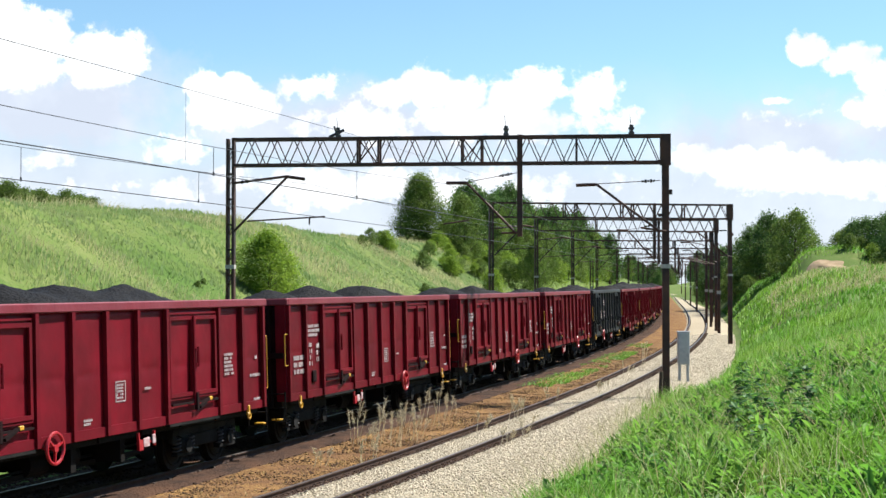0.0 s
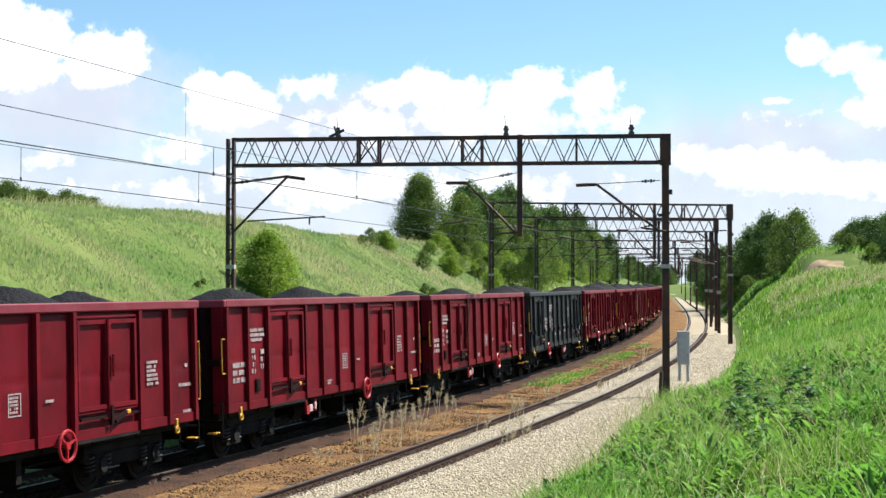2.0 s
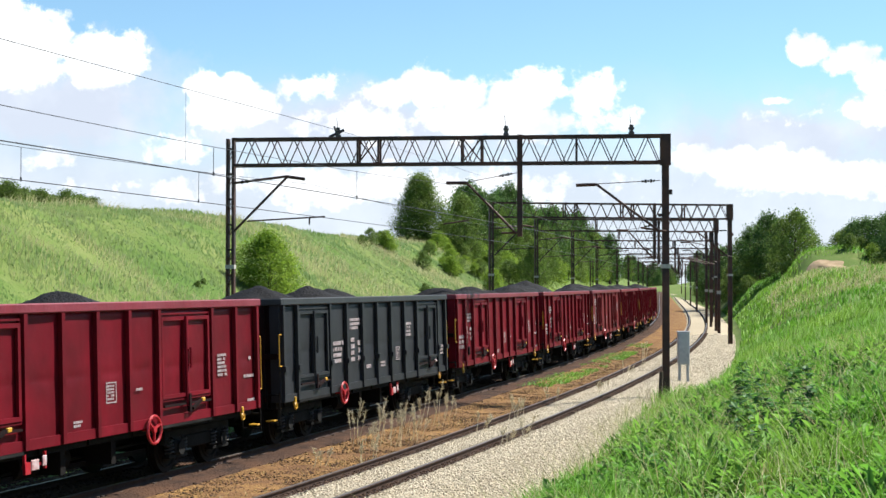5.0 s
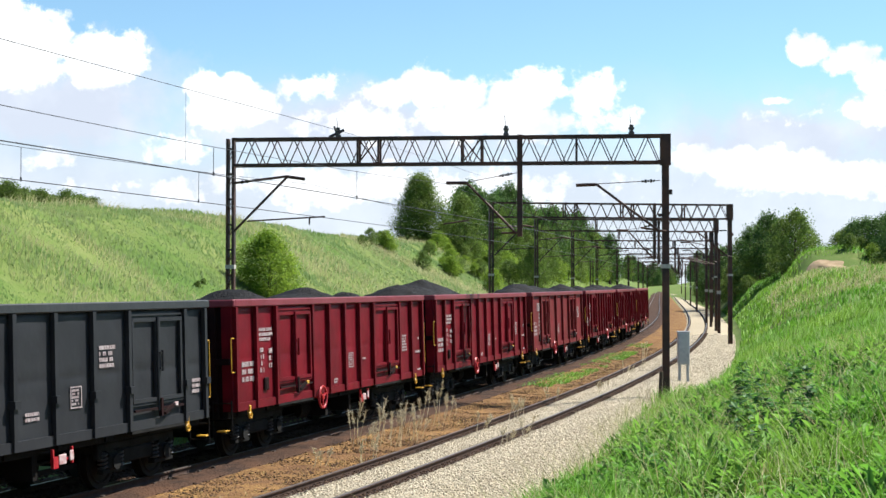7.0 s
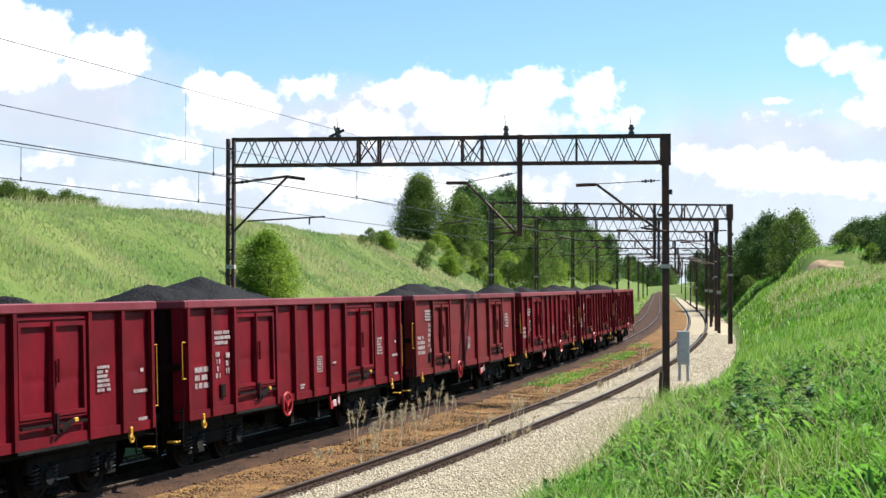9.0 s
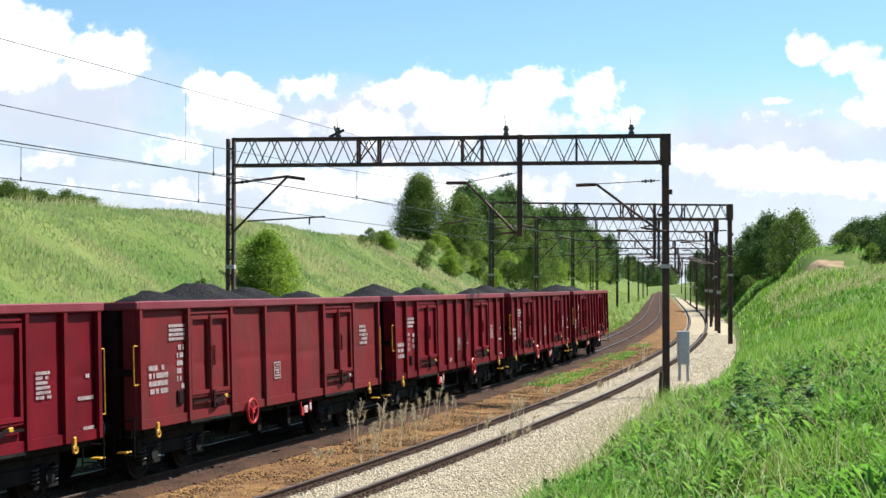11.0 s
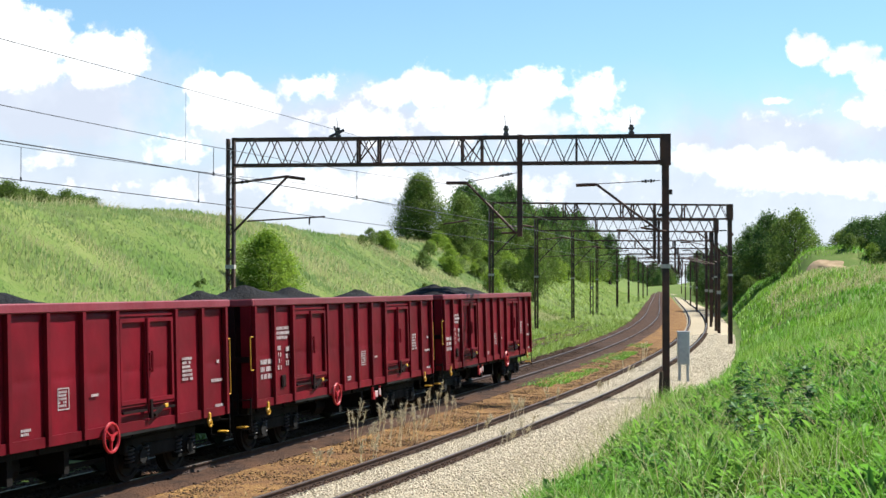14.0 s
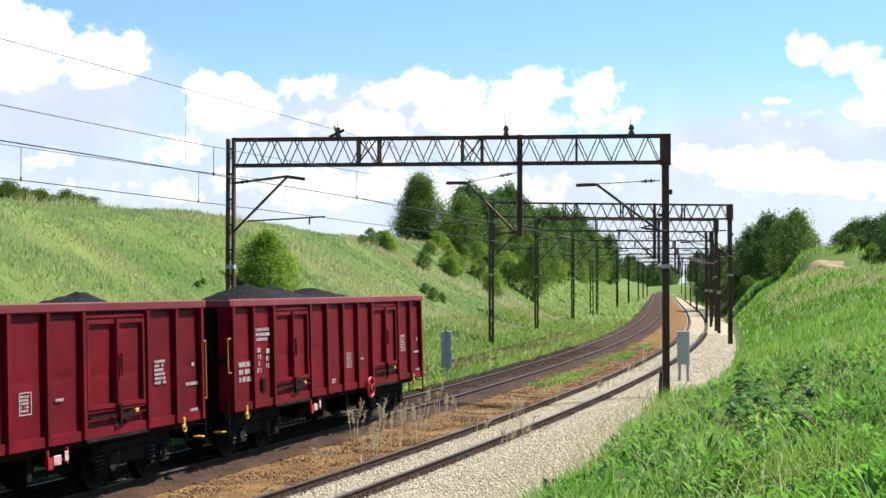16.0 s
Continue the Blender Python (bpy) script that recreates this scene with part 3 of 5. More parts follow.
        # tie-down hooks
        for a in (0.66, 11.95):
            bm = bmesh.new()
            box(bm, a - 0.04, a + 0.04, y, y + sg * 0.06, 0.86, 1.06, 0.012)
            torus(bm, (a, y + sg * 0.05, 0.86), (0, 1, 0), 0.06, 0.022, 10, 5)
            part("tie_hook", bm, M["yellow"], W, "yellow tie-down hook")
        # stencils, as bars
        bm = bmesh.new()
        e = y + sg * 0.003
        if kind == "flat":
            text_bars(bm, 1.05, 2.45, 0.75, 0.32, 4, e, sg, rng, 0.95)
            text_bars(bm, 1.35, 1.55, 0.30, 0.85, 6, e, sg, rng, 0.8)
            text_bars(bm, 0.25, 1.52, 0.75, 0.55, 4, e, sg, rng, 0.9)
            text_bars(bm, 11.25, 2.0, 0.6, 0.5, 5, e, sg, rng)
            p0 = 6.05
        elif kind == "grey":
            text_bars(bm, 3.05, 1.62, 0.72, 0.55, 4, e, sg, rng, 0.95)
            text_bars(bm, 4.25, 2.38, 0.85, 0.3, 3, e, sg, rng, 0.97)
            text_bars(bm, 4.3, 1.6, 0.3, 0.62, 4, e, sg, rng, 0.9)
            text_bars(bm, 4.8, 1.6, 0.25, 0.55, 3, e, sg, rng, 0.8)
            text_bars(bm, 8.75, 2.08, 0.55, 0.4, 4, e, sg, rng)
            text_bars(bm, 5.42, 1.38, 0.4, 0.14, 1, e, sg, rng, 1)
            text_bars(bm, 6.55, 1.38, 0.5, 0.16, 2, e, sg, rng)
            text_bars(bm, 12.05, 1.45, 0.4, 0.3, 3, e, sg, rng)
            p0 = 8.02
        else:
            text_bars(bm, 0.22, 1.50, 0.62, 0.45, 3, e, sg, rng, 0.95)
            text_bars(bm, 1.12, 2.30, 0.72, 0.30, 3, e, sg, rng, 0.97)
            text_bars(bm, 1.15, 1.65, 0.24, 0.55, 4, e, sg, rng, 0.85)
            text_bars(bm, 1.62, 1.72, 0.2, 0.45, 3, e, sg, rng, 0.7)
            text_bars(bm, 10.95 - 0.18, 1.70, 0.42, 0.45, 6, e, sg, rng)
            text_bars(bm, 11.95, 1.60, 0.6, 0.09, 1, e, sg, rng, 0.9)
            text_bars(bm, 12.2, 1.95, 0.12, 0.10, 1, e, sg, rng, 1)
            text_bars(bm, 7.55, 1.63, 0.3, 0.07, 1, e, sg, rng, 1)
            text_bars(bm, 5.5, 1.18, 0.28, 0.12, 2, e, sg, rng, 1)
            text_bars(bm, 12.1, 1.12, 0.4, 0.08, 1, e, sg, rng, 1)
            p0 = 6.72
        for q in ((p0, p0 + 0.34, 1.50, 1.52), (p0, p0 + 0.34, 1.83, 1.85), (p0, p0 + 0.02, 1.52, 1.83), (p0 + 0.32, p0 + 0.34, 1.52, 1.83)):
            box(bm, q[0], q[1], e, e + sg * 0.003, q[2], q[3])
        text_bars(bm, p0 - 0.14, 1.54, 0.26, 0.27, 5, e, sg, rng, 0.85)
        tagged(part("stencil_paint", bm, M["white"], side, "white stencilled markings"), kind="stuff")
        if kind != "grey":
            bm = bmesh.new()
            box(bm, 1.5, 1.72, y, y + sg * 0.03, 1.30, 1.56, 0.01)
            box(bm, 1.54, 1.68, y + sg * 0.025, y + sg * 0.04, 1.33, 1.53)
            part("label_holder", bm, M["sooty_shaded"], side, "dark red waybill holder")
    # ends with pressed ribs
    for x, sx in ((0.0, -1), (BODY, 1)):
        bm = bmesh.new()
        box(bm, x, x - sx * 0.05, -HALF_W, HALF_W, Z_LOW, Z_TOP - 0.1)
        # end colour also carries the shade of the gap
        end = part("end_wall", bm, M["sooty_shaded"], W, "coal-dusted end wall, darkened for the shade between wagons")
        for yy in (-1.0, -0.35, 0.35, 1.0):
            bm = bmesh.new()
            box(bm, x - sx * 0.01, x + sx * 0.09, yy - 0.06, yy + 0.06, Z_LOW, Z_TOP - 0.15)
            part("end_rib", bm, M["sooty_shaded"], end)
        bm = bmesh.new()
        box(bm, x - sx * 0.01, x + sx * 0.11, -1.36, 1.36, 1.9, 2.02)
        part("end_rail", bm, M["sooty_shaded"], end)
        for yy in (-1, 1):
            bm = bmesh.new()
            box(bm, x - sx * 0.01, x + sx * 0.06, yy * (HALF_W - 0.22), yy * HALF_W, Z_LOW, Z_TOP - 0.15)
            part("corner_post", bm, paint, end)
        bm = bmesh.new()
        box(bm, x + sx * 0.12, x + sx * 0.30, -HALF_W + 0.06, -HALF_W + 0.26, 0.60, 0.63, 0.008)
        part("step", bm, M["yellow"], end, "yellow shunter's step")
        bm = bmesh.new()
        box(bm, x - sx * 0.05, x + sx * 0.12, -HALF_W - 0.08, HALF_W + 0.08, Z_TOP - 0.15, Z_TOP - 0.004, 0.02)
        part("end_chord", bm, rim_m, end)
        bm = bmesh.new()
        yl = -HALF_W - 0.03
        xa = x + sx * 0.16
        za = 1.75 if sx < 0 else 1.35
        bar(bm, (xa, yl, za), (xa, yl, 2.42), 0.024, 0.024, 6)
        bar(bm, (xa, yl, 2.42), (x, yl, 2.42), 0.024, 0.024, 6)
        bar(bm, (xa, yl, za), (x, yl, za), 0.024, 0.024, 6)
        part("handrail", bm, M["yellow"], end, "yellow handrail")
        bm = bmesh.new()
        for z in (0.55, 0.85, 1.15):
            bar(bm, (x + sx * 0.14, -HALF_W - 0.02, z), (x + sx * 0.14, -HALF_W + 0.42, z), 0.03, 0.03, 6)
        bar(bm, (x + sx * 0.14, -HALF_W, 0.5), (x + sx * 0.14, -HALF_W, 1.2), 0.035, 0.035, 6)
        bar(bm, (x + sx * 0.14, -HALF_W + 0.4, 0.5), (x + sx * 0.14, -HALF_W + 0.4, 1.2), 0.035, 0.035, 6)
        part("step_ladder", bm, M["under"], end)
        for yy in (-0.875, 0.875):
            bm = bmesh.new()
            bar(bm, (x, yy, 1.06), (x + sx * 0.5, yy, 1.06), 0.16, 0.15, 12)
            disc(bm, (x + sx * 0.605, yy, 1.06), (1, 0, 0), 0.22, 0.05, 16)
            bar(bm, (x + sx * 0.45, yy, 1.06), (x + sx * 0.6, yy, 1.06), 0.12, 0.12, 10)
            box(bm, x, x + sx * 0.05, yy - 0.2, yy + 0.2, 0.86, 1.26)
            part("buffer", bm, M["under"], W, "black round-headed buffer")
        bm = bmesh.new()
        box(bm, x, x + sx * 0.28, -0.05, 0.05, 0.98, 1.12)
        torus(bm, (x + sx * 0.42, 0, 0.98), (0, 1, 0), 0.12, 0.03, 10, 5)
        bar(bm, (x + sx * 0.5, 0, 0.92), (x + sx * 0.64, 0, 0.85), 0.07, 0.07, 6)
        part("coupling", bm, M["under"], W)
    # underframe
    bm = bmesh.new()
    # sill made extra deep to screen the lit ground behind, in place of shade
    box(bm, 0, BODY, -0.3, 0.3, 0.60, 1.06)
    box(bm, 3.5, 9.3, -0.72, -0.66, 0.42, 0.50)
    bar(bm, (3.4, -0.7, 0.52), (9.4, -0.6, 0.6), 0.05, 0.05, 6)
    box(bm, 5.6, 5.75, -1.2, 1.2, 0.45, 0.95)
    box(bm, 7.2, 7.35, -1.2, 1.2, 0.45, 0.95)
    box(bm, 3.6, 9.2, 0.75, 0.85, 0.35, 0.9)
    for yy in (-1.2, 1.2):
        box(bm, 0, BODY, yy - 0.06, yy + 0.06, 0.84, 1.0)
    for k in range(9):
        box(bm, 0.4 + k * 1.48, 0.52 + k * 1.48, -1.3, 1.3, 0.86, 1.0)
    box(bm, 0, BODY, -HALF_W + 0.05, HALF_W - 0.05, 1.02, 1.08)
    part("underframe", bm, M["under"], W, "steel underframe, blackened for the shade under the wagon")
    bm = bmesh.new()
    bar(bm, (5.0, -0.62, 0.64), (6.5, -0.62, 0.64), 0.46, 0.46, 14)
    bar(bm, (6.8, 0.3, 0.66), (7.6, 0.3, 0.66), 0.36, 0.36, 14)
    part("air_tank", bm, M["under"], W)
    bogie(W, 1.98, True)
    bogie(W, BODY - 1.98, False)
    return W


# crests of the heaped coal along each wagon, from the last one forward: distance from the leading end, height above the rim
HEAPS = [((3.7, 0.28), (5.2, 0.23), (7.7, 0.25), (10.6, 0.11)), ((3.3, 0.30), (5.9, 0.30), (11.2, 0.18), (1.0, 0.22)), ((3.6, 0.34), (6.6, 0.23), (2.0, 0.2)),
         ((3.2, 0.22), (5.5, 0.39), (7.8, 0.26), (11.0, 0.21)), ((3.4, 0.50), (5.9, 0.23), (1.6, 0.30)), ((2.8, 0.23), (7.2, 0.24), (10.7, 0.15)),
         ((5.4, 0.30), (7.2, 0.24), (2.0, 0.2)), ((1.9, 0.16), (7.2, 0.15), (4.5, 0.11)), ((7.6, 0.30), (10.8, 0.13), (3.0, 0.2)),
         ((4.8, 0.28), (8.2, 0.30), (11.2, 0.25), (2.2, 0.2)), ((5.8, 0.30), (7.4, 0.32), (9.3, 0.29), (2.5, 0.3)), ((3.0, 0.3), (7.0, 0.3))]


def coal_load(W, seed):
    rng = random.Random(seed * 7 + 1)
    heaps = [(a, rng.uniform(-0.25, 0.25), rng.uniform(0.9, 1.4), h + 0.25) for a, h in HEAPS[seed - 1]]
    heaps += [(rng.uniform(1.0, BODY - 1.0), rng.uniform(-0.3, 0.3), 1.2, rng.uniform(0.0, 0.12)) for _ in range(4)]
    nx, ny = 90, 20
    v = []
    for i in range(nx + 1):
        for j in range(ny + 1):
            x, y = 0.06 + (BODY - 0.12) * i / nx, -HALF_W + 0.06 + (2 * HALF_W - 0.12) * j / ny
            k = sum(math.exp(3.5 * (h - 0.44 * math.hypot(x - a, y - b) ** 1.15 / r ** 0.5)) for a, b, r, h in heaps)
            z = max(math.log(k + 0.2) / 3.5 - 0.25, -0.3)
            z += 0.05 * noise.noise((x * 2.5, y * 2.5, seed)) + 0.03 * noise.noise((x * 9, y * 9, seed)) + 0.02 * noise.noise((x * 23, y * 23, seed))
            edge = min(x - 0.06, BODY - 0.06 - x, y + HALF_W - 0.06, HALF_W - 0.06 - y)
            z = min(z, -0.10 + 0.75 * edge)
            v.append((x, y, Z_TOP - 0.02 + z))
    k = ny + 1
    i = (np.arange(nx)[:, None] * k + np.arange(ny)).ravel()
    ob = mesh_from("coal_load", v, np.column_stack([i, i + k, i + k + 1, i + 1]), M["coal"], W, smooth=True)
    ob["label"] = "heaped black coal load"


def brake_gear(W, wheel_first, kind):
    """Handbrake wheel and the load-change levers under the side sill; they sit either way round."""
    a, b = (4.66, 7.7) if wheel_first else (8.18, 4.5)
    if kind == "grey":
        a = 3.66
    bm = bmesh.new()
    c = (a, -HALF_W - 0.10, 0.94)
    torus(bm, c, (0, 1, 0), 0.24, 0.028, 22, 6)
    for k in range(3):
        an = 2.1 * k + 0.4
        bar(bm, c, (c[0] + 0.24 * math.cos(an), c[1], c[2] + 0.24 * math.sin(an)), 0.04, 0.03)
    disc(bm, c, (0, 1, 0), 0.06, 0.05, 10)
    bar(bm, c, (c[0], c[1] + 0.5, c[2]), 0.05, 0.05, 8)
    part("handbrake_wheel", bm, M["signal_red"], W, "bright red handbrake wheel")
    bm = bmesh.new()
    box(bm, b - 0.3, b + 0.3, -HALF_W + 0.0, -HALF_W - 0.03, 0.72, 0.76)
    bar(bm, (b - 0.28, -HALF_W - 0.03, 0.62), (b - 0.28, -HALF_W - 0.03, 0.92), 0.04)
    bar(bm, (b + 0.28, -HALF_W - 0.03, 0.66), (b + 0.28, -HALF_W - 0.03, 0.92), 0.04)
    box(bm, b - 0.3, b - 0.16, -HALF_W - 0.02, -HALF_W - 0.06, 0.62, 0.8)
    g = part("brake_lever", bm, M["signal_red"], W, "red brake change-over lever")
    bm = bmesh.new()
    box(bm, b - 0.12, b + 0.10, -HALF_W - 0.03, -HALF_W - 0.05, 0.66, 0.82, 0.01)
    box(bm, b + 0.18, b + 0.30, -HALF_W - 0.04, -HALF_W - 0.06, 0.70, 0.86, 0.01)
    part("lever_plate", bm, M["rust_white"], g, "white lever plate")


WAGONS = []
KINDS = ["red", "red", "red", "flat", "red", "red", "grey", "red", "red", "red", "red", "red"]
FIRST = [False, True, False, True, True, True, True, False, False, False, True, True]
LABELS = {"red": "oxide-red high-sided coal wagon heaped with coal", "flat": "faded red coal wagon with wide flat panels", "grey": "dark grey high-sided coal wagon in the red train"}
models = {}
for i, kind in enumerate(KINDS):
    if kind not in models:
        W = models[kind] = wagon_shell(kind, 11 + i)
    else:
        W = copy_thing(models[kind], Matrix.Identity(4))
        WHEELS.extend(o for o in W.children_recursive if o.name.startswith("wheelset"))
    WAGONS.append(tagged(W, LABELS[kind], "freight wagon", "coal train"))
for i, W in enumerate(WAGONS):
    coal_load(W, i + 1)
    brake_gear(W, FIRST[i], KINDS[i])


def wagon_pose(i, t):
    rear = wagon_position(i, t)
    a, b = at(TRAIN, rear - BODY + 1.98), at(TRAIN, rear - 1.98)
    d = b - a
    yaw = math.degrees(math.atan2(d[1], d[0]))
    pitch = -math.degrees(math.atan2(d[2], math.hypot(d[0], d[1])))
    u = d / np.linalg.norm(d)
    o = a - u * 1.98
    return pose(o[0], o[1], o[2], 0, pitch, yaw) @ pose(0, 0, 0, -math.degrees(CANT_T), 0, 0)


# ---- catenary portals and wires ----
def lattice_mast(bm, x, z0, z1, w=0.19, d=0.26):
    for a in (-w / 2, w / 2):
        box(bm, x + a - 0.045, x + a + 0.045, -d / 2, d / 2, z0, z1)
    z, k = z0 + 0.3, 0
    while z < z1 - 0.5:
        for y in (-d / 2, d / 2):
            bar(bm, (x - w / 2, y, z), (x + w / 2, y, z + 0.42), 0.05, 0.02)
        box(bm, x - w / 2, x + w / 2, -d / 2, d / 2, z + 0.4, z + 0.46)
        z += 0.84


def portal(a, b, top, detail, hang=None, depth=0.86, label=""):
    """A steel catenary gantry from the foot of the mast at a to that at b (plan points)."""
    a, b = Vector((*a, 0)), Vector((*b, 0))
    L = (b - a).length
    P = tagged(new("catenary_portal"), label or "brown-black steel lattice catenary gantry over the tracks", "catenary gantry", "catenary gantries")
    P.matrix_basis = Matrix.Translation(a) @ Matrix.Rotation(math.atan2(b.y - a.y, b.x - a.x), 4, "Z")
    ga, gb = float(ground_z(a.x, a.y)[0]) - 0.25, float(ground_z(b.x, b.y)[0]) - 0.25
    low = top - depth
    bm = bmesh.new()
    lattice_mast(bm, 0, ga, top + 0.03)
    mast_l = part("lattice_mast", bm, M["mast"], P)
    bm = bmesh.new()
    box(bm, L - 0.115, L + 0.115, -0.12, 0.12, gb, top + 0.04, 0.012)
    box(bm, L - 0.17, L + 0.17, -0.16, 0.16, top - 0.95, top + 0.06)
    box(bm, L + 0.11, L + 0.22, -0.05, 0.05, top - 1.9, top - 1.74)
    if detail:
        box(bm, L - 0.24, L - 0.11, -0.06, 0.06, top - 2.62, top - 2.52)
    mast_r = part("box_mast", bm, M["mast"], P)
    for x, g, ms in ((0, ga, mast_l), (L, gb, mast_r)):
        bm = bmesh.new()
        zb = 4.05
        box(bm, x - 0.15, x + 0.15, -0.145, 0.145, zb, zb + 0.13)
        part("white_band", bm, M["mast_white"], ms, "chipped white painted band")
    # beam: four chords, lacing in both faces, frames at the joints
    for y in (-0.24, 0.24):
        for z in (low, top):
            bm = bmesh.new()
            box(bm, 0.1, L - 0.1, y - 0.04, y + 0.04, z - 0.045, z + 0.045)
            part("beam_chord", bm, M["mast"], P)
        bm = bmesh.new()
        n = int(round((L - 0.5) / 0.385 / 2)) * 2
        sh = 0.0 if y < 0 else 0.12
        for i in range(n):
            x0, x1 = 0.25 + (L - 0.5) * i / n + sh, 0.25 + (L - 0.5) * (i + 1) / n + sh
            za, zb = (low, top) if i % 2 == 0 else (top, low)
            bar(bm, (x0, y, za), (min(x1, L - 0.15), y, zb), 0.036, 0.03)
            if detail:
                part("lacing_bar", bm, M["mast"], P)
                bm = bmesh.new()
        if not detail:
            tagged(part("beam_lacing", bm, M["mast"], P), kind="stuff")
    for fx in ((0.30, 0.348, 0.54, 0.585, 0.80) if detail else (0.33, 0.66)):
        bm = bmesh.new()
        for y in (-0.24, 0.24):
            box(bm, L * fx - 0.035, L * fx + 0.035, y - 0.045, y + 0.045, low, top)
        if fx in (0.30, 0.54):
            x2 = L * (fx + 0.047)
            bar(bm, (L * fx, -0.25, low), (x2, -0.25, top), 0.06, 0.04)
            bar(bm, (L * fx, -0.25, top), (x2, -0.25, low), 0.06, 0.04)
            box(bm, L * fx - 0.1, x2 + 0.1, -0.29, -0.2, low - 0.06, low + 0.04)
        part("beam_frame", bm, M["mast"], P)
    hx = L * (hang or 0.672)
    bm = bmesh.new()
    box(bm, hx - 0.085, hx + 0.085, -0.33, -0.19, 5.08, top + 0.06)
    drop = part("drop_post", bm, M["mast"], P)
    arms = (((0.15, 6.88), (1.98, 7.10), (0.15, 5.27), (2.55, 7.0), 0), ((hx - 0.09, 7.16), (hx - 1.75, 6.86), (hx - 0.15, 5.22), (hx - 2.4, 6.84), 1),
            ((L - 0.18, 6.88), (L - 2.24, 6.78), (L - 0.2, 5.24), (L - 2.88, 6.74), 2))
    for (tx, tz), (nx, nz), (sx, sz), (ex, ez), k in arms:
        y = -0.26
        bm = bmesh.new()
        bar(bm, (sx, y, sz), (nx, y, nz), 0.085, 0.085, 8)
        bar(bm, (nx, y, nz - 0.02), (ex, y, ez), 0.11, 0.11, 8)
        if k == 0:
            bar(bm, (tx, y, tz), (nx, y, nz), 0.085, 0.085, 8)
            bar(bm, (0.62, y, 5.62), (3.22, y, 5.76), 0.05, 0.05, 8)
            bar(bm, (2.7, y, 5.74), (2.7, y, 5.5), 0.06, 0.06, 6)
        else:
            bar(bm, (tx, y, tz), (nx, y, nz), 0.025, 0.025, 6)
            if k == 1:
                bar(bm, (sx + 0.2, y, sz), (sx - 0.45, y, sz - 0.02), 0.07, 0.07, 6)
                bar(bm, (nx + 0.1, y, 5.62), (nx - 0.75, y, 5.5), 0.05, 0.05, 6)
            else:
                bar(bm, (sx + 0.2, y, sz), (sx - 0.6, y, sz + 0.12), 0.07, 0.07, 6)
        arm = part("cantilever_arm", bm, M["mast"], P)
        bm = bmesh.new()
        v = (Vector((nx, y, nz)) - Vector((tx, y, tz))).normalized()
        for j in range(5):
            disc(bm, Vector((tx, y, tz)) + v * (0.2 + 0.09 * j), v, 0.055 if j % 2 else 0.035, 0.07, 10)
        part("insulator", bm, M["insulator"], arm, "brown ribbed insulator")
    if detail and a.y < 60:
        for fx in (0.252, 0.64, 0.924):
            bm = bmesh.new()
            x = L * fx
            for j in range(4):
                disc(bm, (x, 0, top + 0.10 + 0.08 * j), (0, 0, 1), 0.10 if j % 2 == 0 else 0.07, 0.07, 10)
            bar(bm, (x - 0.02, 0, top + 0.35), (x - 0.05, 0, top + 0.72), 0.02, 0.02, 5)
            if fx < 0.3:
                bar(bm, (x - 0.3, 0, top + 0.06), (x + 0.2, 0, top + 0.3), 0.1, 0.1, 6)
                bar(bm, (x - 0.05, 0, top + 0.2), (x - 0.14, 0, top + 0.42), 0.1, 0.06, 6)
            part("post_insulator", bm, M["insulator"], P, "black post insulator with a thin rod")
    return P


PORTALS = [((-7.06, 50.6), (7.20, 49.2), 8.34, True), ((2.9, 91.6), (17.8, 94.4), 8.45, True), ((7.05, 115), (21.0, 117), 8.45, False),
           ((12.1, 142), (25.4, 144), 8.5, False), ((17.9, 177), (31.5, 178), 8.6, False), ((24.6, 215), (37.5, 216), 8.6, False),
           ((31.2, 256), (44.0, 257), 8.7, False), ((38.5, 300), (51.5, 301), 8.8, False), ((46, 350), (59, 351), 8.8, False), ((55, 410), (68, 411), 8.8, False)]
for a, b, top, detail in PORTALS:
    portal(a, b, top, detail, label="near brown-black steel lattice gantry with three cantilever arms" if a[1] < 60 else "")


def mast_alone(x, y, h, lattice=False):
    g = float(ground_z(x, y)[0]) - 0.2
    m_ = tagged(new("catenary_mast"), "slim dark steel catenary mast in the grass", "mast", "catenary masts")
    m_.location = (x, y, g)
    bm = bmesh.new()
    if lattice:
        lattice_mast(bm, 0, 0, h, 0.3, 0.2)
    else:
        box(bm, -0.1, 0.1, -0.12, 0.12, 0, h, 0.01)
        bar(bm, (0, 0, h - 1.2), (-2.4, 0, h - 0.6), 0.07, 0.07, 6)
    body = part("mast_shaft", bm, M["mast"], m_)
    bm = bmesh.new()
    box(bm, -0.13, 0.13, -0.14, 0.14, 3.3, 3.55)
    part("white_band", bm, M["mast_white"], body)


for px, d, h, lat_ in ((1047, 168, 6.5, True), (1092, 240, 6.8, False), (1112, 290, 7, False), (1272, 112, 6.6, False), (1258, 128, 6.8, False), (1250, 135, 8.6, False), (1233, 190, 8.0, False), (1222, 240, 8, False), (1213, 320, 8, False), (1206, 420, 8, False)):
    mast_alone((px - 784) / 2694 * d, d, h, lat_)


SUPPORTS = [-92, -46, 0.0, 43.8, 66, 94, 129, 168, 210, 255, 305, 365]


